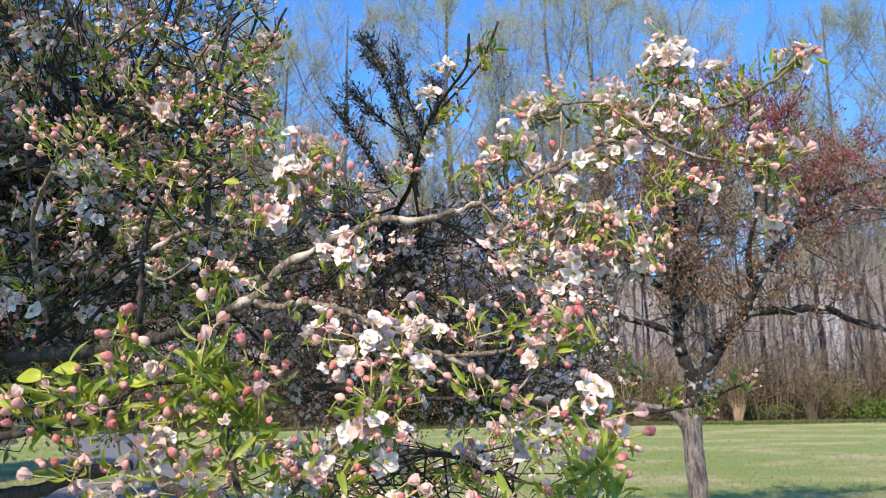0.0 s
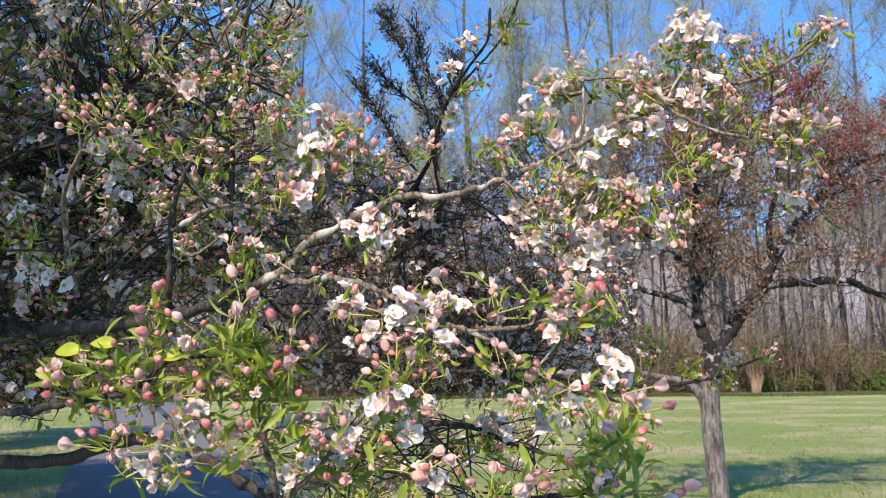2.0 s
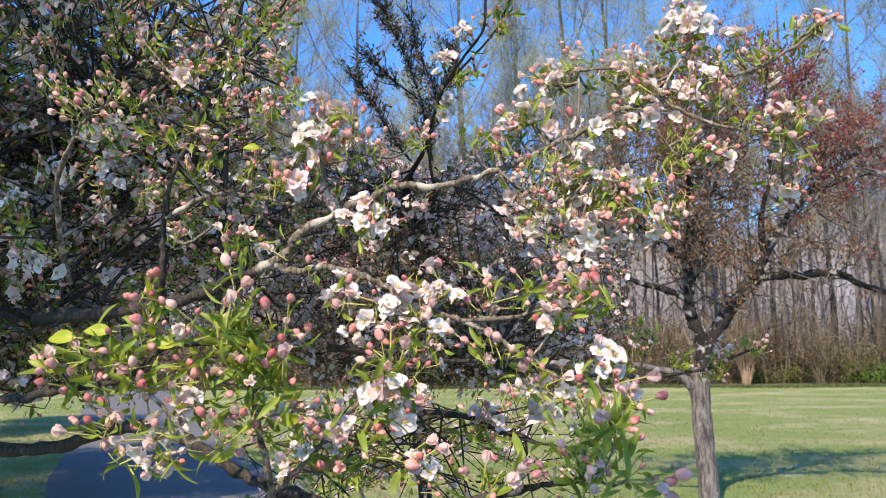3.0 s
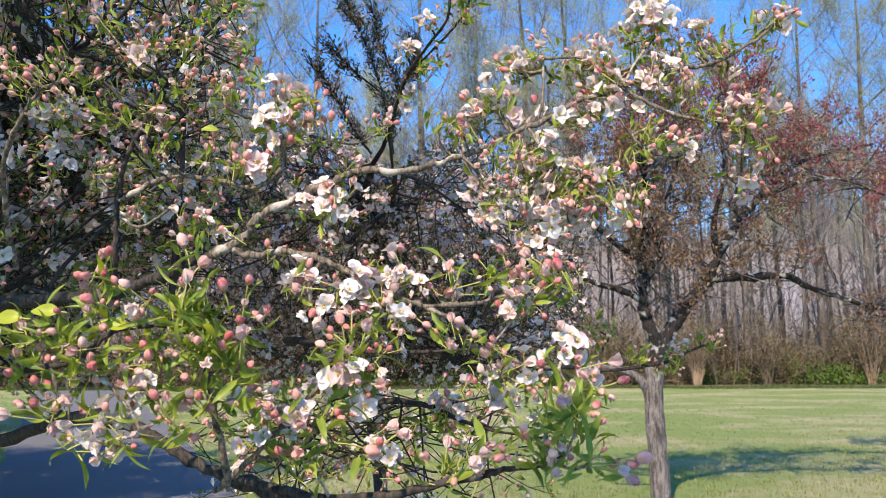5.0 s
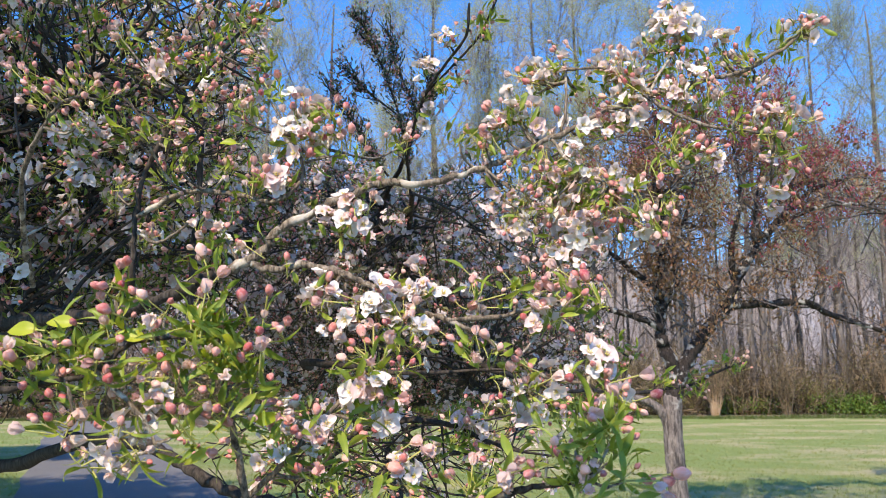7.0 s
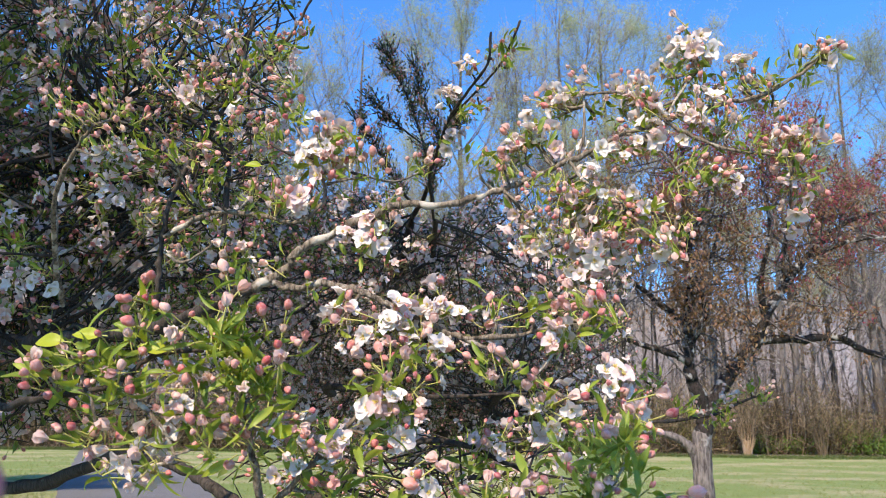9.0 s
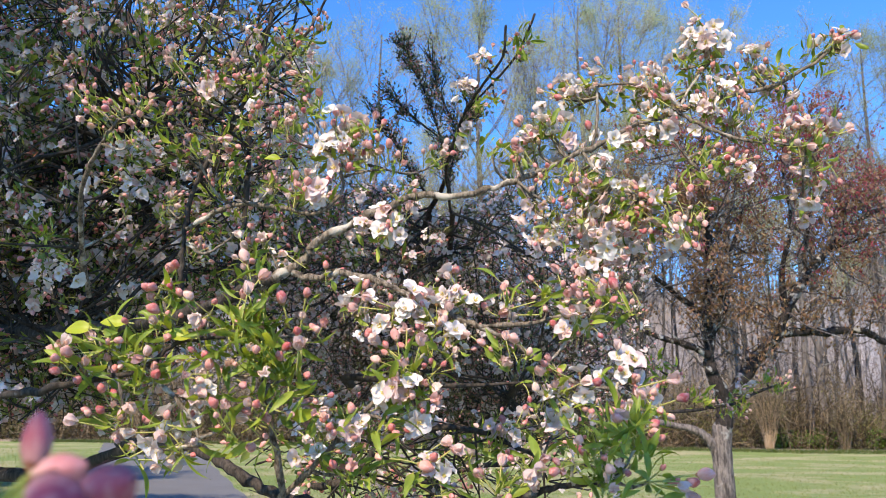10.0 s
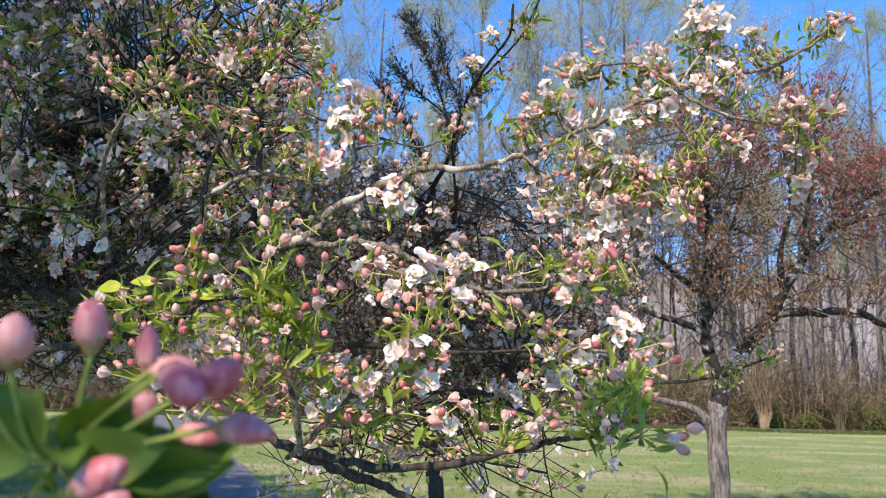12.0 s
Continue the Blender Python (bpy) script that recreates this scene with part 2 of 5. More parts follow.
def tubes(p, r, sides):
    """Tapered tubes along many lines of equally many points: p (lines, points, 3), r (lines, points)."""
    d = np.empty_like(p)
    d[:, 1:-1] = p[:, 2:] - p[:, :-2]
    d[:, 0], d[:, -1] = p[:, 1] - p[:, 0], p[:, -1] - p[:, -2]
    d /= np.linalg.norm(d, axis=2)[..., None] + 1e-12
    steep = np.abs(d[:, :1, 2:]) < 0.85
    ref = np.where(steep, np.array((0.31, 0.17, 0.93)), np.array((0.93, 0.17, 0.31)))
    s = cross(d, np.broadcast_to(ref, d.shape))
    s /= np.linalg.norm(s, axis=2)[..., None] + 1e-12
    u = cross(s, d)
    ang = np.arange(sides) * 2 * np.pi / sides
    ring = s[:, :, None] * np.cos(ang)[:, None] + u[:, :, None] * np.sin(ang)[:, None]
    n, k = p.shape[:2]
    v = (p[:, :, None] + ring * r[:, :, None, None]).reshape(n, -1, 3)
    v = np.concatenate([v, (p[:, -1] + d[:, -1] * r[:, -1:])[:, None]], 1)
    f = grid_faces(k, sides, True)
    f += [((k - 1) * sides + j, (k - 1) * sides + (j + 1) % sides, k * sides, k * sides) for j in range(sides)]
    return v, np.asarray(f)


def tube(points, radii, sides=6):
    v, f = tubes(np.asarray(points, float)[None], np.asarray(radii, float)[None], sides)
    return v[0], f


def spline(points, steps=5):
    """A smooth line through the points."""
    p = np.asarray(points, float)
    q = np.vstack([2 * p[0] - p[1], p, 2 * p[-1] - p[-2]])
    out = []
    for i in range(1, len(q) - 2):
        for t in np.linspace(0, 1, steps, endpoint=False):
            a, b, c, d = q[i - 1], q[i], q[i + 1], q[i + 2]
            out.append(0.5 * (2 * b + (c - a) * t + (2 * a - 5 * b + 4 * c - d) * t * t + (3 * b - a - 3 * c + d) * t ** 3))
    out.append(p[-1])
    return np.array(out)


def lathe(profile, sides):
    """A body of revolution about z: rows of (height, radius)."""
    ang = np.arange(sides) * 2 * np.pi / sides
    v = [(r * math.cos(t), r * math.sin(t), z) for z, r in profile for t in ang]
    return np.array(v), grid_faces(len(profile), sides, True)


def turn(axis_to, spin=0.0):
    """A rotation matrix that takes z to axis_to."""
    x, y, z = (float(q) for q in axis_to)
    n = math.sqrt(x * x + y * y + z * z)
    x, y, z = x / n, y / n, z / n
    ax, ay, az = (0.0, -z, y) if abs(x) < 0.8 else (z, 0.0, -x)
    n = math.sqrt(ax * ax + ay * ay + az * az)
    ax, ay, az = ax / n, ay / n, az / n
    bx, by, bz = y * az - z * ay, z * ax - x * az, x * ay - y * ax
    c, s = math.cos(spin), math.sin(spin)
    return np.array(((ax * c + bx * s, bx * c - ax * s, x), (ay * c + by * s, by * c - ay * s, y), (az * c + bz * s, bz * c - az * s, z)))


rng = np.random.default_rng(11)


def leaf_shape(length, width, droop, fold, rows, cols, rr):
    """A pointed oval leaf that leaves the origin along z and bends over to x."""
    s = Shape()
    v, a = [], []
    for i in range(rows):
        t = i / (rows - 1)
        w = width * (math.sin(math.pi * min(1.0, 0.02 + t * 0.98) ** 0.8) ** 0.9 + 0.02)
        stalk = 0.22 * length
        ang = droop * t
        cx, cz = length * (1 - math.cos(ang)) / max(droop, 0.05), stalk + length * math.sin(ang) / max(droop, 0.05)
        for j in range(cols):
            q = 2 * j / (cols - 1) - 1
            lift = fold * abs(q) * w + 0.08 * width * math.sin(9 * t + 2.0 * q)
            v.append((cx - lift * math.cos(ang), q * w, cz + lift * math.sin(ang)))
            a.append(t)
    s.add(v, grid_faces(rows, cols), 0, a)
    if rows < 5:
        return s
    sv, sf = tube([(0, 0, 0), (0.0, 0, 0.24 * length)], (0.0011, 0.0009), 3)
    return s.add(sv, sf, 1)


def stalk_points(length, bend):
    return [(0, 0, 0), (bend * 0.15, 0, length * 0.36), (bend * 0.5, 0, length * 0.7), (bend, 0, length)]


def bud_shape(size, stalk, bend, sides, rings, tip):
    """A flower bud with its calyx on a bent stalk."""
    s = Shape()
    line = stalk_points(stalk, bend)
    r = turn(np.array(line[3]) - np.array(line[2]))
    end = np.array(line[3])
    prof = []
    for i in range(rings):
        t = i / (rings - 1)
        prof.append((size * 1.32 * t, size * 0.5 * max(0.05, (math.sin(math.pi * (0.12 + 0.88 * t ** 1.15) ** 0.9)) ** tip)))
    v, f = lathe(prof, sides)
    ang = np.arctan2(v[:, 1], v[:, 0])
    fold = 1 + 0.11 * np.sin(3 * ang + v[:, 2] / size * 2.6) + 0.05 * np.sin(5 * ang - v[:, 2] / size * 2) if sides > 5 else 1.0
    v[:, 0] *= fold
    v[:, 1] *= fold
    v[:, 0] += 0.05 * size * np.sin(3 * v[:, 2] / size)
    s.add(v @ r.T + end, f, 0, v[:, 2] / (size * 1.32))
    if sides > 5:
        v, f = lathe([(-0.28 * size, 0.10 * size), (-0.10 * size, 0.27 * size), (0.10 * size, 0.30 * size), (0.34 * size, 0.40 * size)], 5)
        v[15:, :2] *= 1.06
        s.add(v @ r.T + end, f, 2)
    v, f = tube(line if sides > 5 else [line[0], line[3]], [0.0010] * (4 if sides > 5 else 2), 3)
    return s.add(v, f, 1)


def blossom_shape(radius, stalk, bend, rows, cols, cup, rr, stamens):
    """Five cupped petals round a tuft of stamens, on a bent stalk."""
    s = Shape()
    line = stalk_points(stalk, bend)
    r = turn(np.array(line[3]) - np.array(line[2]))
    end = np.array(line[3])
    for k in range(5):
        v, a = [], []
        c2 = cup + rr.uniform(-0.42, 0.42)
        size = radius * rr.uniform(0.78, 1.10)
        roll = rr.uniform(-0.45, 0.45)
        for i in range(rows):
            t = i / (rows - 1)
            w = 0.43 * size * (0.12 + 0.88 * math.sin(math.pi * min(1.0, 0.05 + 0.74 * t)) ** 0.9) * (0.70 if i == rows - 1 else 1)
            el = c2 * (0.62 + 0.5 * t) if cup > 1.1 else c2 * (1.15 - 0.55 * t)
            x, z = size * t * math.cos(el), size * t * math.sin(el)
            for j in range(cols):
                q = 2 * j / (cols - 1) - 1 if cols > 1 else 0
                up = 0.34 * w * q * q + 0.07 * size * math.sin(3 * q + 5 * t + k) + roll * q * w * t
                v.append((x - up * math.sin(el) - 0.10 * size * q * q * t, q * w, z + up * math.cos(el)))
                a.append(t)
        ang = k * 2 * math.pi / 5 + rr.uniform(-0.12, 0.12)
        v = np.array(v)
        rot = np.array(((math.cos(ang), -math.sin(ang), 0), (math.sin(ang), math.cos(ang), 0), (0, 0, 1)))
        s.add(v @ rot.T @ r.T + end, grid_faces(rows, cols), 0, a)
    for k in range(stamens):
        t = rr.uniform(0.2, 0.75)
        ang = rr.uniform(0, 6.28)
        d = np.array((math.cos(ang) * t, math.sin(ang) * t, 1.0))
        d *= radius * rr.uniform(0.30, 0.48) / np.linalg.norm(d)
        v, f = tube([(0, 0, 0), d * 0.86, d], (0.0004, 0.0004, 0.0011), 3)
        s.add(v @ r.T + end, f, 3)
    if stamens:
        v, f = lathe([(-0.2 * radius, 0.05 * radius), (-0.06 * radius, 0.16 * radius), (0.03 * radius, 0.2 * radius)], 6)
        s.add(v @ r.T + end, f, 2)
    v, f = tube(line if stamens else [line[0], line[3]], [0.0010] * (4 if stamens else 2), 3)
    return s.add(v, f, 1)


LEAVES = [leaf_shape(rng.uniform(0.022, 0.044), rng.uniform(0.0036, 0.0068), rng.uniform(0.4, 1.5), rng.uniform(0.15, 0.6), 8, 5, rng) for _ in range(8)]
BUDS = [bud_shape(rng.uniform(0.0078, 0.0115), rng.uniform(0.02, 0.036), rng.uniform(0.002, 0.014), 13, 8, rng.uniform(0.6, 0.8)) for _ in range(8)]
BLOSSOMS = [blossom_shape(rng.uniform(0.018, 0.025), rng.uniform(0.02, 0.032), rng.uniform(0.002, 0.012), 6, 5, rng.uniform(0.45, 1.09), rng, 12) for _ in range(9)]
LEAVES_LO = [leaf_shape(rng.uniform(0.026, 0.042), rng.uniform(0.005, 0.0085), rng.uniform(0.4, 1.5), rng.uniform(0.2, 0.6), 3, 3, rng) for _ in range(6)]
BUDS_LO = [bud_shape(rng.uniform(0.009, 0.0125), rng.uniform(0.018, 0.034), rng.uniform(0.002, 0.012), 5, 3, 0.6) for _ in range(6)]
BLOSSOMS_LO = [blossom_shape(rng.uniform(0.018, 0.022), rng.uniform(0.02, 0.03), rng.uniform(0.002, 0.012), 3, 2, rng.uniform(0.1, 0.9), rng, 0) for _ in range(6)]
BALLOONS = [blossom_shape(rng.uniform(0.0125, 0.016), rng.uniform(0.02, 0.034), rng.uniform(0.002, 0.014), 5, 4, rng.uniform(1.25, 1.5), rng, 0) for _ in range(5)]
BLOSSOMS_MID = [blossom_shape(rng.uniform(0.015, 0.019), rng.uniform(0.02, 0.03), rng.uniform(0.002, 0.012), 3, 3, rng.uniform(0.2, 1.0), rng, 0) for _ in range(6)]
LONG_LEAVES = [leaf_shape(rng.uniform(0.030, 0.050), rng.uniform(0.0026, 0.0054), rng.uniform(0.4, 1.5), rng.uniform(0.25, 0.7), 9, 5, rng) for _ in range(8)]
NEAR_LEAF = [quad_mesh("leaf", *s.arrays(), (LEAF_NEAR, STALK)) for s in LEAVES]
NEAR_LONG = [quad_mesh("leaf", *s.arrays(), (LEAF_NEAR, STALK)) for s in LONG_LEAVES]
NEAR_BUD = [quad_mesh("bud", *s.arrays(), (BUD_NEAR, STALK, CALYX)) for s in BUDS]
NEAR_BUD += [quad_mesh("half_open_bud", *s.arrays(), (PETAL_PINK, STALK)) for s in BALLOONS]
NEAR_BLOSSOM = [quad_mesh("blossom", *s.arrays(), (PETAL_NEAR, STALK, CALYX, STAMEN)) for s in BLOSSOMS]


class Mass:
    """Many small shapes joined into one mesh."""

    def __init__(self):
        self.stock, self.lines, self.n = {}, {}, 0

    def put(self, arrays, rot, place, size=1.0):
        self.stock.setdefault(id(arrays), (arrays, [], [], []))
        _, r, p, s = self.stock[id(arrays)]
        r.append(rot)
        p.append(place)
        s.append(size)
        self.n += 1

    def tube(self, points, radii, sides=4):
        q = self.lines.setdefault((len(points), sides), ([], []))
        q[0].append(points)
        q[1].append(radii)
        self.n += 1

    def mesh(self, name, *mats):
        vs, fs, ss, al, n = [], [], [], [], 0
        for (v, f, s, a), r, p, z in self.stock.values():
            k = len(r)
            w = np.einsum("nij,vj->nvi", np.array(r), v) * np.array(z)[:, None, None] + np.array(p)[:, None]
            vs.append(w.reshape(-1, 3))
            fs.append((f[None] + n + np.arange(k)[:, None, None] * len(v)).reshape(-1, 4))
            ss.append(np.tile(s, k))
            al.append(np.tile(a, k))
            n += k * len(v)
        for (count, sides), (p, r) in self.lines.items():
            v, f = tubes(np.array(p, float), np.array(r, float), sides)
            k, c = v.shape[:2]
            vs.append(v.reshape(-1, 3))
            fs.append((f[None] + n + np.arange(k)[:, None, None] * c).reshape(-1, 4))
            ss.append(np.zeros(k * len(f), int))
            al.append(np.zeros(k * c))
            n += k * c
        return quad_mesh(name, np.concatenate(vs), np.concatenate(fs), np.concatenate(ss), np.concatenate(al), mats)


def part(name, data, parent, label="", kind=""):
    ob = new(name, data)
    ob.parent = parent
    ob.matrix_parent_inverse = Matrix.Translation(-parent.matrix_basis.translation) if parent.parent is None else Matrix()
    return tagged(ob, label, kind=kind)


def root(name, place, label, category, group=""):
    ob = new(name)
    ob.empty_display_size = 0.1
    ob.matrix_basis = Matrix.Translation(place)
    return tagged(ob, label, category, group)


def to_world(rot, place, size=1.0):
    m = Matrix(rot.tolist()).to_4x4() @ Matrix.Diagonal((size, size, size, 1))
    m.translation = Vector(place)
    return m


def limb(name, parent, points, r0, r1, mat, sides=9, steps=6, knots=0.12, label=""):
    """A branch as one tapered, knotty tube."""
    line = spline(points, steps)
    n = len(line)
    t = np.linspace(0, 1, n)
    r = r0 + (r1 - r0) * t
    r *= 1 + knots * np.sin(t * n * 1.3 + r0 * 900) * np.sin(t * n * 0.47 + 1) + knots * rng.uniform(-0.5, 0.9, n)
    line = line + rng.normal(0, 0.25, line.shape) * r[:, None] * min(1.0, knots * 5)
    v, f = tube(line, r, sides)
    me = quad_mesh(name, v, np.asarray(f), np.zeros(len(f)), np.zeros(len(v)), (mat,))
    part(name, me, parent, label)
    return line

# ---- ground, path, woodland edge ----


def sheet(name, corners, z, mat, label, kind="structure"):
    me = bpy.data.meshes.new(name)
    n = len(corners)
    me.from_pydata([(x, y, z) for x, y in corners] + [(x, y, z - 0.05) for x, y in corners], [],
                   [tuple(range(n))] + [(i, i + n, (i + 1) % n + n, (i + 1) % n) for i in range(n)])
    me.materials.append(mat)
    return tagged(new(name, me), label, name, kind=kind)


sheet("ground", [(-1500, -600), (1500, -600), (1500, 2500), (-1500, 2500)], 0.0, LAWN, "mown spring lawn with straw-coloured patches")


def path_edge(y, side):
    wave = 0.05 * math.sin(y * 1.7 + side)
    return (1.85 - 0.44 * y + wave, y) if side > 0 else (-0.6 - 0.50 * y + wave, y)


ys = np.linspace(-14, 62, 60)
sheet("path", [path_edge(y, -1) for y in ys][::-1] + [path_edge(y, 1) for y in ys], 0.012, ASPHALT, "dark asphalt footpath across the lawn")
edge = [(x, 44.6 + 0.5 * math.sin(x * 0.5) + 0.35 * math.sin(x * 1.3 + 1)) for x in np.linspace(-90, 110, 90)]
sheet("woodland_floor", edge + [(140, 260), (-140, 260)], 0.008, LITTER, "brown leaf litter under the bare woodland")


def grass_tufts():
    """Blades that break up the nearer lawn."""
    m = Mass()
    rr = np.random.default_rng(5)
    blade = []
    for k in range(6):
        s = Shape()
        for b in range(5):
            a, h, l = rr.uniform(0, 6.28), rr.uniform(0.03, 0.075), rr.uniform(0.01, 0.05)
            c, q = math.cos(a), math.sin(a)
            o = rr.uniform(-0.03, 0.03, 2)
            v = [(o[0] - q * 0.004, o[1] + c * 0.004, 0), (o[0] + q * 0.004, o[1] - c * 0.004, 0), (o[0] + c * l, o[1] + q * l, h)]
            s.add(v, [(0, 1, 2, 2)], 0, (1, 1, 0.5))
        blade.append(s.arrays())
    for _ in range(42000):
        y = 4.5 + 34 * rr.random() ** 1.9
        x = rr.uniform(-0.75, 0.72) * y
        if path_edge(y, -1)[0] - 0.04 < x < path_edge(y, 1)[0] + 0.04:
            continue
        m.put(blade[rr.integers(6)], np.eye(3), (x, y, 0.0), rr.uniform(0.5, 1.1))
    # taller dark blades stand in for a strip of shade on the lawn
    rough = Mass()
    for _ in range(9000):
        x = rr.uniform(-28, 34)
        y = 44.9 - (1.2 + 2.2 * min(1.0, max(0.0, (x - 6) / 10))) * rr.random() ** 1.3 + 0.4 * math.sin(x * 0.7)
        rough.put(blade[rr.integers(6)], np.eye(3), (x, y, 0.0), rr.uniform(1.6, 3.4))
    tagged(new("long_grass", rough.mesh("long_grass", SHADE_BLADE)), "dark uncut grass along the woodland edge", "grass", kind="stuff")
    return tagged(new("grass", m.mesh("grass", BLADE)), "short green and straw-coloured grass blades", "grass", kind="stuff")


def hazed_wood():
    """The far rows of the wood, closed by distance: a long bank with a ragged top, its colour paled for haze."""
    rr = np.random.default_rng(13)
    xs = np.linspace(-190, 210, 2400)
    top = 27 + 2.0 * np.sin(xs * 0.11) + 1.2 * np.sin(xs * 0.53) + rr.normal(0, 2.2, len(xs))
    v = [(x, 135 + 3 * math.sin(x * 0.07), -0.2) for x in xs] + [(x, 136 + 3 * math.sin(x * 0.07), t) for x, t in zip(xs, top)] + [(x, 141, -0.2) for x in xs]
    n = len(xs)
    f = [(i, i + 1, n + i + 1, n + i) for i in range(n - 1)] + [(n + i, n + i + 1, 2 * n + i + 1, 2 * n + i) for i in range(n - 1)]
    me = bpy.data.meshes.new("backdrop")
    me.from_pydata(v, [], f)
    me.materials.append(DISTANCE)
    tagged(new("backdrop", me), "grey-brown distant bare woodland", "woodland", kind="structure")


def far_tree(seed, height, flush):
    """A tall, slim, nearly bare woodland tree."""
    rr = np.random.default_rng(seed)
    ob = root("woodland_tree", (0, 0, 0), "tall slim bare woodland tree with a yellow-green flush" if flush else "tall slim bare grey woodland tree", "tree", "woodland trees")
    sway = rr.normal(0, 0.5, (9, 2)).cumsum(0) * 0.22
    line = [(sway[i, 0], sway[i, 1], height * i / 8) for i in range(9)]
    r0 = height * rr.uniform(0.0075, 0.012)
    line = spline(line, 3)
    n = len(line)
    v, f = tube(line, r0 * (1.12 - np.linspace(0, 1, n)) ** 0.9, 7)
    part("trunk", quad_mesh("trunk", v, np.asarray(f), np.zeros(len(f)), np.zeros(len(v)), (FAR_BARK,)), ob)
    twigs, leaves = Mass(), Mass()
    speck = Shape().add([(0, 0, 0), (0.10, 0.03, 0.03), (0.13, 0.0, 0.12), (0.02, -0.03, 0.10)], [(0, 1, 2, 3)]).arrays()
    speck_turns = [turn(rr.normal(0, 1, 3)) for _ in range(40)]
    for k in range(26):
        t = 0.40 + 0.58 * (k + rr.random()) / 26
        b = line[int(t * (n - 1))]
        a = rr.uniform(0, 6.28)
        reach = height * (0.19 * math.sin(math.pi * min(0.98, (t - 0.15) / 0.90)) ** 0.7 + 0.02) * rr.uniform(0.7, 1.1)
        rise = rr.uniform(1.0, 1.9)
        tip = b + np.array((math.cos(a), math.sin(a), rise)) * reach * 0.7
        tip[2] = min(tip[2], height * (1.0 - 0.5 * (0.7 * reach / (0.19 * height)) ** 2 * 0.35))
        mid = (b + tip) / 2 + np.array((math.cos(a), math.sin(a), -0.3)) * reach * 0.12
        arm = spline([b, mid, tip], 3)
        rad = r0 * (1.1 - t) * 0.40
        twigs.tube(arm, np.linspace(rad, 0.010, len(arm)), 4)
        for i in range(2, len(arm)):
            for _ in range(2):
                d = (arm[i] - arm[i - 1]) / np.linalg.norm(arm[i] - arm[i - 1]) + rr.normal(0, 0.5, 3) + np.array((0, 0, 0.45))
                e = arm[i] + d * reach * rr.uniform(0.16, 0.36)
                m2 = (arm[i] + e) / 2 + rr.normal(0, 0.08, 3)
                twigs.tube([arm[i], m2, e], (0.018, 0.013, 0.007), 3)
                for _ in range(4):
                    s = m2 + (e - m2) * rr.random()
                    q = s + (d + rr.normal(0, 0.6, 3)) * reach * 0.12
                    twigs.tube([s, q], (0.012, 0.006), 3)
                    if flush and rr.random() < flush:
                        for _ in range(46):
                            leaves.put(speck, speck_turns[int(rr.integers(40))], q + rr.normal(0, 0.27, 3), rr.uniform(0.3, 0.6))
    part("crown", twigs.mesh("crown", FAR_TWIG), ob, kind="stuff")
    if leaves.n:
        part("leaf_flush", leaves.mesh("leaf_flush", FAR_LEAF), ob, "yellow-green new leaves", kind="stuff")
    return ob


def plant_woods():
    rr = np.random.default_rng(21)
    kinds = [far_tree(100 + k, h, fl) for k, (h, fl) in enumerate(((30, 0.9), (31, 0.4), (28, 0.15), (33, 0.9), (27, 0.4), (31, 0.8), (23, 0)))]
    spots = []
    for row, (y, gap) in enumerate(((51, 5.2), (57, 4.8), (64, 5.0), (73, 6.0), (84, 7.5))):
        x = -0.72 * y
        while x < 0.80 * y:
            spots.append((x + rr.uniform(-1.5, 1.5), y + rr.uniform(-2.5, 2.5)))
            x += gap * rr.uniform(0.6, 1.4)
    # the tall crowns that stand out against the sky, each with its height
    tall = ((-12.9, 27.5, 5), (-9.0, 31.0, 1), (-0.7, 31.6, 0), (2.7, 28.8, 2), (6.4, 33.3, 1), (9.7, 32.0, 3), (16.5, 30.8, 0), (22.1, 27.3, 2), (27.3, 29.0, 5), (31.0, 29.5, 3), (-17.5, 29.0, 0), (36.0, 28.0, 5))
    heights = [30, 31, 28, 33, 27, 31, 23]
    rows = [(x, 54 + rr.uniform(-1, 1), k, h / heights[k]) for x, h, k in tall]
    for x, y in spots:
        k = int(rr.choice((1, 2, 4, 6, 6, 0)))
        rows.append((x, y, k, rr.uniform(0.62, 0.84) * 27 / heights[k] * (y / 54) ** 0.6))
    used = set()
    for x, y, k, s in rows:
        m = pose(x, y, -0.05, 0, 0, rr.uniform(0, 360)) @ Matrix.Diagonal((s, s, s, 1))
        if k not in used:
            kinds[k].matrix_basis = m
            used.add(k)
        else:
            ob = copy_thing(kinds[k], pose(0, 0, 0))
            ob.matrix_basis = m


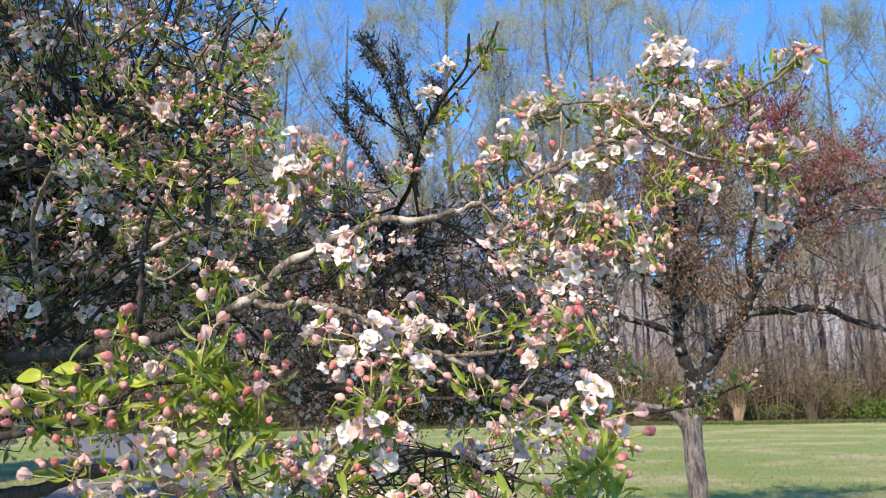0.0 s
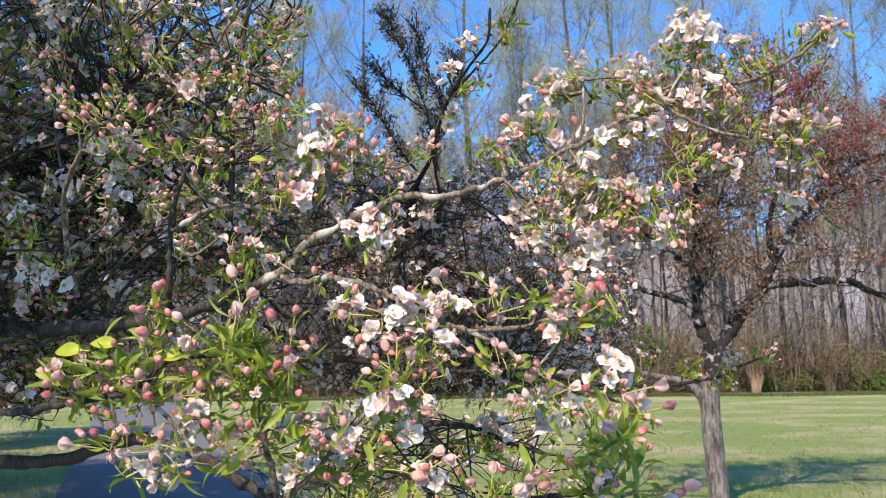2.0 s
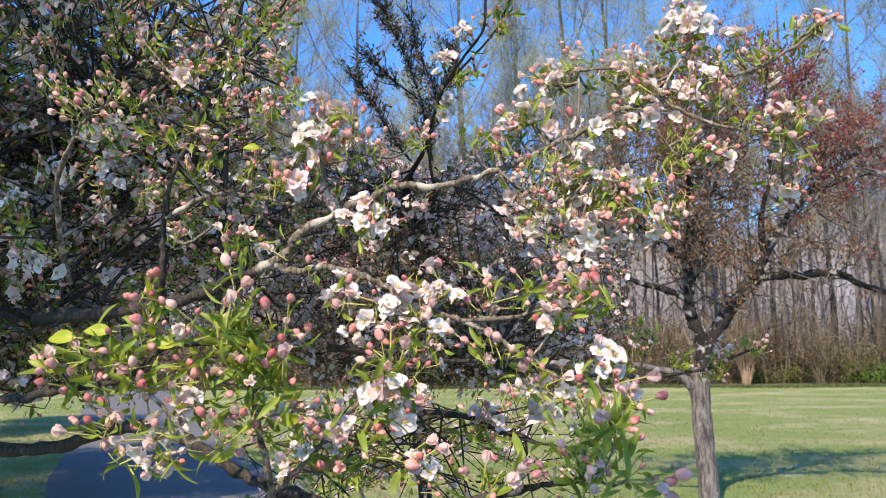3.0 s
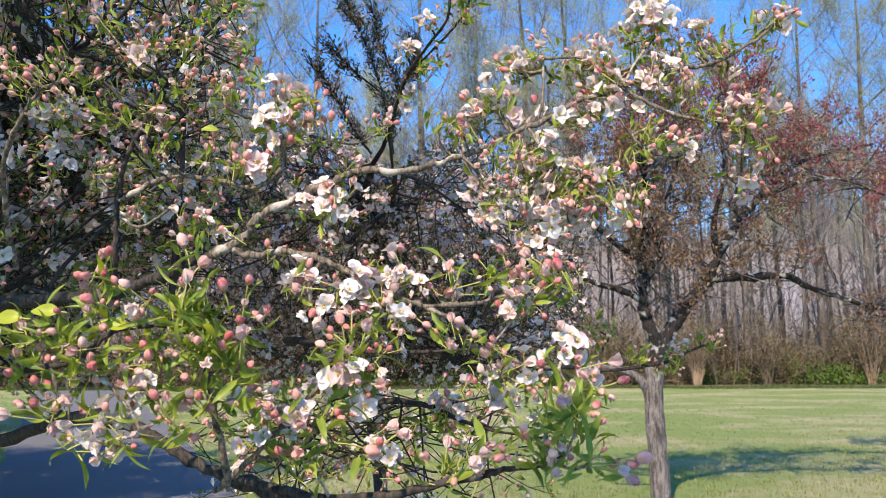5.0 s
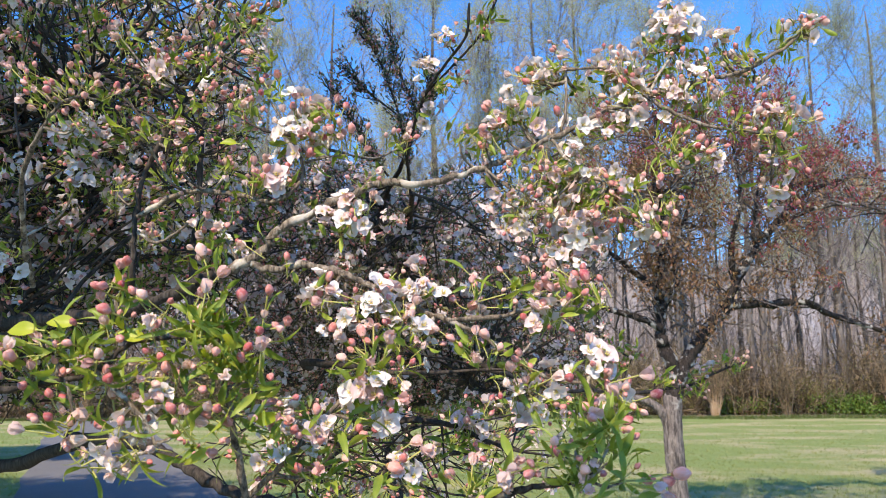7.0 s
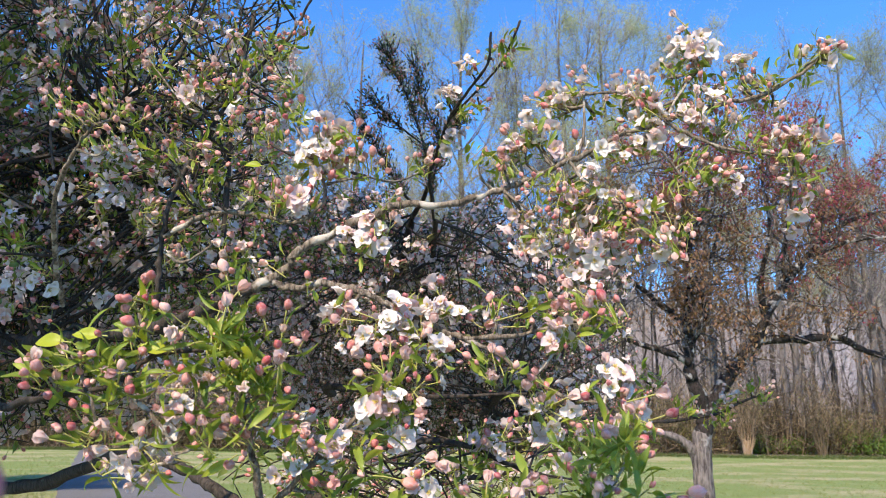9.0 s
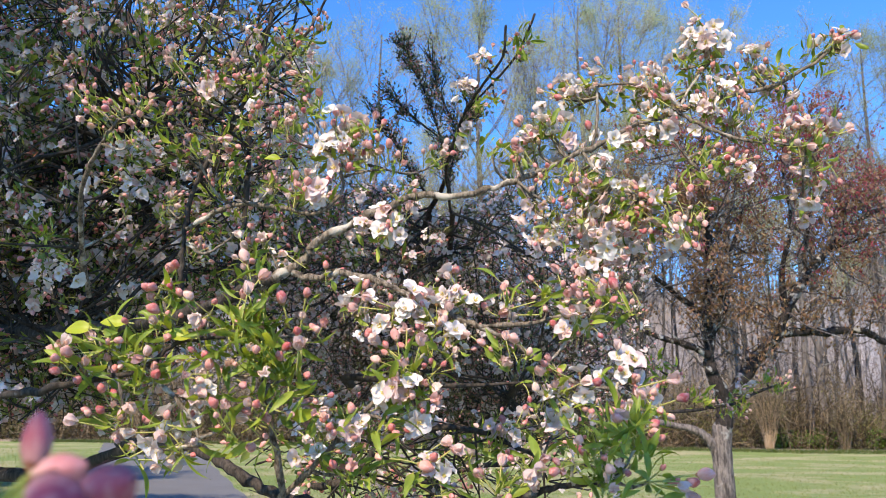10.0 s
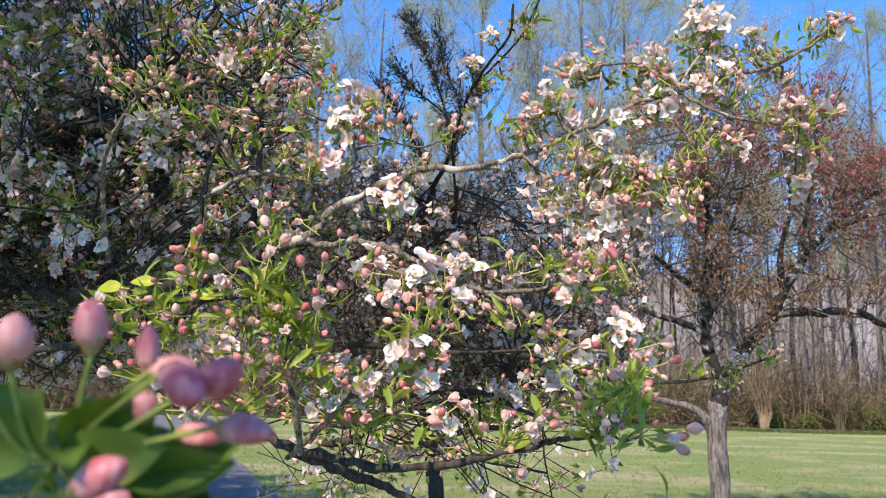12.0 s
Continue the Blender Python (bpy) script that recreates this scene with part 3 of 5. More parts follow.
def shrub(x, y, height, stems, mat, label, seed, spread=0.35):
    """A many-stemmed bare shrub that fans out from its foot."""
    rr = np.random.default_rng(seed)
    ob = root("bare_shrub", (x, y, 0), label, "shrub", "shrubs at the woodland edge")
    fine = Mass()
    for _ in range(stems):
        a, l = rr.uniform(0, 6.28), spread * rr.random() ** 0.6 + 0.03
        d = np.array((math.cos(a) * l, math.sin(a) * l, 1.0))
        h = height * rr.uniform(0.45, 1.0)
        o = np.array((x + math.cos(a) * 0.12, y + math.sin(a) * 0.12, 0)) + np.append(rr.normal(0, 0.10, 2), 0)
        pts = spline([o, o + d * h * 0.4 + rr.normal(0, 0.05, 3), o + d * h * 0.75 + rr.normal(0, 0.1, 3), o + d * h], 3)
        v, f = tube(pts, np.linspace(0.024, 0.006, len(pts)), 5)
        part("stem", quad_mesh("stem", v, f, np.zeros(len(f)), np.zeros(len(v)), (mat,)), ob)
        for i in range(3, len(pts)):
            for _ in range(5):
                e = pts[i] + (d * 0.6 + rr.normal(0, 0.55, 3)) * h * rr.uniform(0.08, 0.22)
                fine.tube([pts[i], (pts[i] + e) / 2 + rr.normal(0, 0.04, 3), e], (0.010, 0.008, 0.004), 3)
    part("twigwork", fine.mesh("twigwork", BRUSH), ob, kind="stuff")


def thicket():
    """Bare brush at the wood's edge and the saplings that close the view between the trunks."""
    rr = np.random.default_rng(8)
    for name, count, near, deep, low, high, label in (("thicket", 3000, 47.5, 12, 0.6, 5.0, "tangled brown bare undergrowth at the wood's edge"),
                                                     ("saplings", 2700, 55, 70, 3.0, 17.0, "bare grey-brown saplings deep in the wood")):
        m, green = Mass(), Mass()
        speck = Shape().add([(0, 0, 0), (0.5, 0.3, 0.1), (1.0, 0, 0.0), (0.5, -0.3, 0.1)], [(0, 1, 2, 3)]).arrays()
        for _ in range(count):
            y = near + deep * rr.random() ** 1.2
            x = rr.uniform(-0.8, 0.85) * y
            h = low + (high - low) * rr.random() ** 1.8
            b = np.array((x, y, 0))
            d = np.array((rr.normal(0, 0.2), rr.normal(0, 0.2), 1.0))
            p1 = b + d * h * 0.5 + rr.normal(0, 0.05, 3) * h
            p2 = b + d * h + rr.normal(0, 0.07, 3) * h + rr.normal(0, 0.2, 3)
            lean = rr.normal(0, 1, 2)
            p2[:2] += lean * 0.06 * h
            w = rr.uniform(0.5, 1.7)
            m.tube([b, p1, p2], (w * (0.012 + 0.004 * h), w * (0.010 + 0.003 * h), 0.006), 3)
            for _ in range(9):
                k = rr.uniform(0.1, 0.98)
                s = b + (p1 - b) * k * 2 if k < 0.5 else p1 + (p2 - p1) * (k * 2 - 1)
                q = s + (rr.normal(0, 0.7, 3) + np.array((0, 0, 0.35))) * (0.5 + 0.13 * h)
                e = q + (rr.normal(0, 0.8, 3) + np.array((0, 0, 0.2))) * (0.35 + 0.06 * h)
                m.tube([s, q, e], (0.020, 0.015, 0.008), 3)
                if name == "thicket" and math.sin(x * 0.31) + math.sin(x * 0.83 + 2) > -0.9:
                    for _ in range(3):
                        green.put(speck, turn(rr.normal(0, 1, 3)), s + rr.normal(0, 0.3, 3) * np.array((1, 1, 0.6)), rr.uniform(0.07, 0.15))
        if green.n:
            tagged(new("undergrowth", green.mesh("undergrowth", OLIVE)), "sparse olive-green leaves in the undergrowth", "undergrowth", kind="stuff")
        tagged(new(name, m.mesh(name, BRUSH if name == "thicket" else FAR_TWIG)), label, "undergrowth", kind="stuff")


def bush(x, y, w, d, h, count, size, label, seed, mat=GREEN_BUSH):
    """A low leafy evergreen mound."""
    rr = np.random.default_rng(seed)
    ob = root("evergreen_bush", (x, y, 0), label, "bush", "bushes at the woodland edge")
    m, st = Mass(), Mass()
    lobes = [(rr.uniform(-0.7, 0.7) * w, rr.uniform(-0.6, 0.6) * d, rr.uniform(0.4, 1.0) * h, rr.uniform(0.25, 0.5)) for _ in range(14)]
    leaf = Shape().add([(0, 0, 0), (0.5, 0.32, 0.1), (1.0, 0, 0.0), (0.5, -0.32, 0.1)], [(0, 1, 2, 3)], 0, (0, 0.5, 1, 0.5)).arrays()
    for lx, ly, lz, lr in lobes:
        st.tube([(x + lx * 0.3, y + ly * 0.3, 0), (x + lx, y + ly, lz * 0.9)], (0.03, 0.01), 4)
        for _ in range(count // 14):
            q = rr.normal(0, 1, 3)
            q /= np.linalg.norm(q)
            q *= rr.uniform(0.75, 1.08)
            p = np.array((x + lx + q[0] * lr * w, y + ly + q[1] * lr * d, max(0.03, lz * 0.6 + q[2] * lz * 0.5)))
            m.put(leaf, turn(q + rr.normal(0, 0.6, 3)), p, size * rr.uniform(0.6, 1.3))
    part("stemwork", st.mesh("stemwork", BRUSH), ob, kind="stuff")
    part("foliage", m.mesh("foliage", mat), ob, kind="stuff")


# ---- blossom clusters and boughs ----
MIX = {"b": (0, 8, 6), "w": (8, 4, 5), "m": (5, 6, 5), "l": (0, 4, 10), "f": (0, 3, 22), "n": (0, 3, 3)}


def cluster(parent, place, kind, rr, axis=(0, -0.5, 0.35), long=False, bud_size=1.0, leaf_size=1.0):
    """A spur with its leaves, buds and open blossoms, each a piece of its own."""
    ob = new("flower_cluster")
    ob.parent = parent
    ob.matrix_parent_inverse = Matrix.Translation(-parent.matrix_basis.translation)
    ob.empty_display_size = 0.02
    ob.matrix_basis = Matrix.Translation(place)
    blossoms, buds, leaves = MIX[kind]
    buds, leaves = (int(buds * 0.8 + 0.5), int(leaves * 1.6)) if long else (buds, int(leaves * 1.35))
    base = np.asarray(axis, float)
    umbels = [base / np.linalg.norm(base) + rr.normal(0, 0.6, 3) for _ in range(2)]
    if rr.random() < 0.5:
        umbels[1] = umbels[0]
    scales = {"blossom": 0.76 if leaf_size < 0.8 else 0.82, "bud": 0.95 * bud_size, "leaf": 0.95 * leaf_size}
    for name, stock, count, wide in (("blossom", NEAR_BLOSSOM, blossoms, 0.45), ("bud", NEAR_BUD, buds, 0.30), ("leaf", NEAR_LONG if long else NEAR_LEAF, leaves, 0.85)):
        for k in range(count + (int(rr.integers(-1, 2)) if count > 2 else 0)):
            d = umbels[k % 2] * (0.45 if name == "leaf" else 1.0) + rr.normal(0, wide, 3)
            if name == "leaf" and kind in "lf":
                d[2] += 0.5
            if np.linalg.norm(d) < 0.2:
                d = base
            q = new(name, stock[int(rr.integers(len(stock)))])
            q.parent = ob
            q.matrix_basis = to_world(turn(d, rr.uniform(0, 6.28)), rr.normal(0, 0.010, 3), rr.uniform(0.62, 1.05) * scales[name])
    return ob


def spray(wood, tips, start, d, length, r, level, inside, rr, lift=0.03, wander=0.2, step=0.07):
    """A bough that wanders outwards and branches; tips collects where clusters sit."""
    n = max(3, int(length / step))
    p = np.asarray(start, float)
    d = np.asarray(d, float) / np.linalg.norm(d)
    pts = [p]
    for _ in range(n):
        d = d + rr.normal(0, wander, 3) + np.array((0, 0, lift))
        d /= np.linalg.norm(d)
        p = p + d * length / n
        if not inside(p):
            break
        pts.append(p)
    if len(pts) < 2:
        return
    wood.tube(pts, np.linspace(r, max(r * 0.35, 0.0012), len(pts)), 4 if level > 1 else 3)
    for i in range(1, len(pts)):
        if level > 0:
            for _ in range(int(rr.random() < 0.62)):
                side = rr.normal(0, 1, 3)
                side -= d * (side @ d)
                side /= np.linalg.norm(side)
                spray(wood, tips, pts[i], d * 0.5 + side, length * rr.uniform(0.25, 0.5), r * 0.5, level - 1, inside, rr, lift, wander, step)
        else:
            if rr.random() < 0.75:
                tips.append((pts[i], d))


def clothe(parent, tips, keep, rr, share, size, flower_stock=None, leaf=LEAF_MASS, leaf_label="small green spring leaves"):
    """Leaves, buds and blossoms for many spurs, joined by kind."""
    order = rr.permutation(len(tips))[:keep]
    leaves, buds, flowers = Mass(), Mass(), Mass()
    la, ba, fa = [s.arrays() for s in LEAVES_LO], [s.arrays() for s in BUDS_LO], [s.arrays() for s in flower_stock or BLOSSOMS_LO]
    for i in order:
        p, d = tips[i]
        pick = rr.random()
        nf, nb, nl = (4, 1, 4) if pick < share[0] else (0, 5, 4) if pick < share[1] else (0, 1, 6)
        for mass, stock, count in ((flowers, fa, nf), (buds, ba, nb), (leaves, la, nl)):
            for _ in range(count):
                q = d * 0.9 + rr.normal(0, 0.6, 3) + np.array((0, -0.3, 0.2))
                mass.put(stock[int(rr.integers(len(stock)))], turn(q, rr.uniform(0, 6.28)), p + rr.normal(0, 0.008, 3), size * rr.uniform(0.8, 1.2))
    part("foliage", leaves.mesh("foliage", leaf, STALK), parent, leaf_label, "stuff")
    if buds.n:
        part("bud_mass", buds.mesh("bud_mass", BUD_MASS, STALK), parent, "pink flower buds", "stuff")
    if flowers.n:
        part("blossom_mass", flowers.mesh("blossom_mass", PETAL_MASS, STALK), parent, "white open blossoms", "stuff")



# spurs along the boughs: place and kind (b buds, w white blossoms, m mixed, l leafy, f fan of leaves, n bare)
UPPER = [
    (0.030, 1.090, 1.866, "l"), (0.090, 1.100, 1.884, "m"), (0.119, 1.100, 1.892, "w"), (0.155, 1.120, 1.970, "w"),
    (0.189, 1.120, 1.998, "b"), (0.206, 1.120, 1.879, "m"), (0.251, 1.120, 1.986, "w"), (0.271, 1.120, 1.970, "b"),
    (0.281, 1.100, 1.914, "w"), (0.362, 1.120, 2.029, "w"), (0.345, 1.120, 1.997, "b"), (0.397, 1.120, 1.982, "b"),
    (0.443, 1.120, 1.990, "b"), (0.473, 1.120, 2.001, "l"), (0.512, 1.120, 2.019, "l"), (0.543, 1.120, 2.043, "b"),
    (0.347, 1.100, 1.943, "m"), (0.321, 1.080, 1.862, "l"), (0.347, 1.080, 1.843, "b"), (0.398, 1.100, 1.919, "b"),
    (0.431, 1.080, 1.870, "b"), (0.480, 1.080, 1.883, "m"),
]
HANGING = [
    (0.118, 1.080, 1.756, "w"), (0.142, 1.080, 1.799, "b"), (0.155, 1.080, 1.775, "m"), (0.190, 1.080, 1.821, "m"),
    (0.214, 1.080, 1.813, "b"), (0.183, 1.080, 1.743, "w"), (0.236, 1.080, 1.780, "b"), (0.275, 1.080, 1.784, "l"),
    (0.312, 1.080, 1.776, "b"), (0.112, 1.090, 1.831, "b"), (0.219, 1.080, 1.763, "m"), (0.484, 1.080, 1.845, "b"),
    (0.308, 1.085, 1.826, "l"), (0.205, 1.085, 1.790, "b"), (0.167, 1.090, 1.816, "l"), (0.066, 1.100, 1.869, "l"),
]
MIDDLE = [
    (-0.214, 1.130, 1.888, "w"), (-0.190, 1.130, 1.916, "w"), (-0.165, 1.130, 1.917, "b"), (-0.250, 1.130, 1.947, "l"),
    (-0.234, 1.120, 1.809, "m"), (-0.133, 1.150, 1.868, "b"), (-0.110, 1.110, 1.768, "w"), (-0.142, 1.110, 1.748, "w"),
    (-0.086, 1.100, 1.817, "n"), (-0.071, 1.300, 1.925, "b"), (-0.330, 1.130, 1.724, "l"), (-0.306, 1.130, 1.741, "b"),
    (-0.247, 1.100, 1.709, "n"), (-0.182, 1.140, 1.876, "b"), (-0.329, 1.120, 1.693, "l"), (-0.155, 1.150, 1.892, "m"),
    (-0.271, 1.140, 1.808, "b"), (-0.103, 1.110, 1.786, "n"), (-0.198, 1.140, 1.854, "m"),
]
SECOND = [
    (-0.162, 1.060, 1.626, "w"), (-0.114, 1.040, 1.621, "w"), (-0.077, 1.030, 1.615, "w"), (-0.055, 1.030, 1.610, "w"),
    (-0.057, 1.100, 1.664, "b"), (-0.009, 1.040, 1.637, "w"), (-0.053, 1.000, 1.574, "l"), (-0.025, 1.000, 1.577, "m"),
    (0.053, 1.030, 1.636, "b"), (0.095, 1.030, 1.643, "l"), (0.132, 1.030, 1.636, "b"), (0.174, 1.020, 1.641, "l"),
    (0.202, 1.020, 1.626, "b"), (0.126, 1.020, 1.591, "w"), (0.040, 0.980, 1.563, "l"), (0.067, 0.980, 1.551, "b"),
    (0.106, 1.000, 1.535, "l"), (0.108, 1.000, 1.508, "w"), (0.188, 1.000, 1.545, "w"), (0.207, 0.990, 1.514, "w"),
    (0.216, 0.950, 1.501, "b"), (-0.195, 1.070, 1.665, "n"), (0.145, 1.020, 1.616, "b"), (0.132, 1.000, 1.515, "w"),
]
LOWER = [
    (0.187, 0.900, 1.465, "b"), (0.146, 0.880, 1.458, "l"), (0.115, 0.870, 1.450, "b"), (0.193, 0.870, 1.429, "b"),
    (0.143, 0.870, 1.425, "l"), (0.076, 0.900, 1.422, "b"), (0.034, 0.920, 1.412, "l"), (-0.293, 0.880, 1.510, "w"),
    (-0.268, 0.880, 1.477, "b"), (-0.327, 0.880, 1.478, "m"), (-0.309, 0.880, 1.458, "w"), (-0.370, 0.900, 1.448, "w"),
    (-0.220, 0.900, 1.473, "b"), (-0.178, 0.900, 1.500, "b"), (-0.147, 0.930, 1.483, "m"), (-0.133, 0.940, 1.467, "w"),
    (-0.106, 0.950, 1.459, "b"), (0.181, 0.880, 1.446, "l"), (0.174, 0.900, 1.477, "l"), (-0.079, 0.947, 1.534, "l"),
    (-0.075, 0.950, 1.554, "b"), (-0.058, 0.950, 1.539, "b"), (-0.063, 0.950, 1.515, "m"), (-0.087, 0.950, 1.484, "m"),
]
LEFT = [
    (-0.351, 0.885, 1.625, "b"), (-0.335, 0.880, 1.597, "b"), (-0.343, 0.880, 1.577, "l"), (-0.308, 0.870, 1.548, "b"),
    (-0.370, 0.870, 1.559, "l"), (-0.413, 0.870, 1.571, "l"), (-0.434, 0.870, 1.548, "b"), (-0.381, 0.880, 1.489, "b"),
    (-0.292, 0.880, 1.596, "b"), (-0.248, 0.890, 1.620, "b"), (-0.249, 0.880, 1.571, "f"), (-0.217, 0.880, 1.535, "f"),
    (-0.193, 0.880, 1.533, "b"), (-0.194, 0.900, 1.584, "b"), (-0.048, 0.950, 1.430, "w"), (-0.143, 0.950, 1.428, "l"),
    (-0.116, 0.950, 1.416, "l"), (-0.172, 0.930, 1.455, "m"), (0.048, 1.200, 1.463, "w"), (0.023, 1.200, 1.445, "l"),
    (-0.245, 0.862, 1.588, "f"), (-0.222, 0.868, 1.556, "f"),
    (-0.415, 0.880, 1.534, "b"), (-0.265, 0.880, 1.539, "b"), (-0.227, 0.890, 1.500, "l"), (-0.354, 0.880, 1.525, "l"),
]
HIGH = [
    (-0.530, 1.070, 1.930, "l"), (-0.549, 1.070, 1.912, "b"), (-0.505, 1.070, 1.884, "b"), (-0.522, 1.120, 1.976, "b"),
    (-0.402, 1.140, 2.010, "b"), (-0.383, 1.150, 2.022, "b"), (-0.353, 1.160, 2.008, "b"), (-0.343, 1.176, 2.063, "l"),
    (-0.304, 1.190, 2.089, "l"), (-0.280, 1.200, 2.115, "b"), (-0.418, 1.094, 1.878, "l"), (-0.392, 1.100, 1.902, "b"),
    (-0.364, 1.120, 1.858, "l"), (-0.519, 1.250, 1.834, "b"), (-0.356, 1.150, 1.949, "b"), (-0.592, 1.100, 1.959, "b"),
    (-0.504, 1.200, 2.074, "b"), (-0.278, 1.200, 2.041, "b"), (-0.332, 1.200, 1.851, "b"), (-0.706, 1.300, 1.892, "m"),
    (-0.493, 1.100, 1.937, "b"), (-0.330, 1.200, 2.114, "l"), (-0.441, 1.090, 1.885, "n"), (-0.618, 1.300, 1.852, "w"),
]
SHOOT = [
    (0.020, 1.480, 2.195, "m"), (-0.036, 1.580, 2.182, "w"), (0.034, 1.500, 2.138, "b"), (0.095, 1.440, 2.236, "l"),
    (0.091, 1.450, 2.192, "b"), (-0.033, 1.650, 2.117, "m"), (-0.000, 1.550, 2.129, "l"), (0.057, 1.460, 2.221, "n"),
]
SIDE = [
    (0.465, 1.96, 1.605, "l"), (0.445, 1.96, 1.571, "b"), (0.511, 1.96, 1.542, "l"), (0.583, 1.96, 1.512, "b"),
    (0.624, 1.96, 1.521, "l"), (0.654, 1.96, 1.57, "m"), (0.689, 1.96, 1.589, "l"), (0.714, 1.96, 1.573, "b"),
    (0.605, 1.96, 1.543, "b"), (0.544, 1.96, 1.534, "l"), (0.396, 1.96, 1.537, "l"), (0.428, 1.96, 1.625, "l"),
]


def spur_to(ob, place, lines, rr, mat, reach=0.16):
    """A twig from the nearest bough to the spur; returns its direction."""
    allp = np.vstack(lines)
    g = np.linalg.norm(allp - place, axis=1)
    g = g + 0.6 * np.maximum(0, allp[:, 2] - place[2])
    q = allp[int(np.argmin(g))]
    gap = np.linalg.norm(q - place)
    d = (place - q) / max(gap, 1e-4)
    if gap > reach:
        q = place - d * reach
    if gap > 0.008:
        mid = (q + place) / 2 + rr.normal(0, 0.08, 3) * min(gap, reach) + np.array((0, 0, -0.06 * min(gap, reach)))
        pts = spline([q, mid, place], 4)
        pts = pts - place
        v, f = tube(pts, np.linspace(0.0024, 0.0016, len(pts)) * (1 + 0.3 * np.sin(np.arange(len(pts)) * 2.1)), 5)
        s = new("spur", quad_mesh("spur", v, np.asarray(f), np.zeros(len(f)), np.zeros(len(v)), (mat,)))
        s.parent = ob
    return d


YELLOW_LEAVES = [quad_mesh("leaf", *leaf_shape(0.036, 0.0085, q, 0.3, 8, 5, rng).arrays(), (YELLOW_LEAF, STALK)) for q in (0.5, 0.8, 1.1)]


def crabapple_near():
    """The flowering crabapple whose boughs reach across the view."""
    rr = np.random.default_rng(3)
    foot = (-2.75, 2.2, 0.0)
    ob = root("crabapple_tree", foot, "crabapple tree with pink buds and white blossoms on spreading boughs", "tree")
    limb("trunk", ob, [(-2.75, 2.2, -0.1), (-2.72, 2.2, 0.5), (-2.68, 2.25, 1.0), (-2.6, 2.3, 1.5)], 0.15, 0.11, BARK_SHADED, 12)
    lines = []

    def bough(points, r0, r1, mat=BARK_NEAR, name="branch", knots=0.2):
        lines.append(limb(name, ob, points, r0, r1, mat, 9 if r0 > 0.006 else 6, 6, 0.08 if r0 > 0.025 else knots))

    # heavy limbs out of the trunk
    bough([(-2.62, 2.3, 1.45), (-2.2, 2.4, 1.85), (-1.72, 2.3, 2.08), (-1.33, 2.05, 2.0), (-1.197, 2.0, 1.963), (-1.028, 1.9, 1.952), (-0.86, 1.8, 1.98), (-0.717, 1.7, 1.987)], 0.042, 0.010, BARK_SHADED, "limb")
    bough([(-1.344, 2.05, 2.022), (-1.165, 1.9, 2.046), (-0.993, 1.75, 2.075), (-0.82, 1.6, 2.092), (-0.7, 1.5, 2.16)], 0.014, 0.005, BARK_SHADED)
    bough([(-1.314, 2.05, 1.988), (-1.244, 2.0, 1.878), (-1.187, 2.0, 1.75), (-1.13, 1.98, 1.6)], 0.015, 0.006, BARK_SHADED)
    bough([(-2.64, 2.25, 1.3), (-2.1, 2.05, 1.6), (-1.6, 1.95, 1.74), (-1.303, 1.8, 1.719), (-1.075, 1.62, 1.673), (-0.883, 1.5, 1.648), (-0.74, 1.4, 1.645), (-0.616, 1.33, 1.645)], 0.030, 0.0125, BARK_SHADED, "limb")
    bough([(-2.66, 2.2, 1.1), (-2.1, 2.25, 1.28), (-1.62, 2.2, 1.335), (-1.236, 2.0, 1.34), (-1.028, 1.9, 1.353), (-0.727, 1.6, 1.42), (-0.55, 1.38, 1.45)], 0.026, 0.010, BARK_SHADED, "limb")
    bough([(-2.6, 2.3, 1.5), (-2.2, 1.6, 2.3), (-1.7, 0.9, 2.8), (-1.3, 0.4, 3.0)], 0.045, 0.012, BARK_SHADED, "limb")
    bough([(-2.6, 2.3, 1.5), (-2.3, 2.3, 2.4), (-1.8, 2.0, 3.1), (-1.3, 1.7, 3.4)], 0.045, 0.012, BARK_SHADED, "limb")
    # the long light-coloured bough and its forks; its first stretch in the shaded bark
    bough([(-0.616, 1.33, 1.645), (-0.442, 1.2, 1.65), (-0.343, 1.13, 1.674), (-0.294, 1.11, 1.687)], 0.0112, 0.0075, BARK_SHADED)
    bough([(-0.31, 1.12, 1.682), (-0.294, 1.11, 1.687), (-0.25, 1.105, 1.71), (-0.227, 1.1, 1.736), (-0.196, 1.1, 1.758), (-0.141, 1.1, 1.784), (-0.082, 1.1, 1.808), (-0.018, 1.1, 1.807), (0.033, 1.1, 1.821), (0.098, 1.1, 1.842), (0.162, 1.1, 1.873), (0.244, 1.1, 1.914), (0.303, 1.105, 1.933)], 0.0075, 0.0028)
    bough([(0.303, 1.105, 1.933), (0.33, 1.11, 1.948), (0.398, 1.115, 1.966), (0.451, 1.12, 1.981), (0.512, 1.12, 2.016), (0.54, 1.12, 2.04)], 0.0040, 0.002)
    bough([(0.303, 1.105, 1.933), (0.339, 1.095, 1.907), (0.383, 1.085, 1.883), (0.428, 1.08, 1.875), (0.467, 1.08, 1.869)], 0.0030, 0.0016)
    bough([(0.162, 1.1, 1.873), (0.18, 1.09, 1.84), (0.205, 1.08, 1.813), (0.259, 1.08, 1.792), (0.312, 1.08, 1.776)], 0.0026, 0.0015)
    bough([(0.244, 1.1, 1.914), (0.281, 1.09, 1.893), (0.313, 1.085, 1.849), (0.338, 1.08, 1.82)], 0.0026, 0.0015)
    bough([(0.174, 1.1, 1.873), (0.186, 1.11, 1.923), (0.189, 1.12, 1.985)], 0.0026, 0.0018)
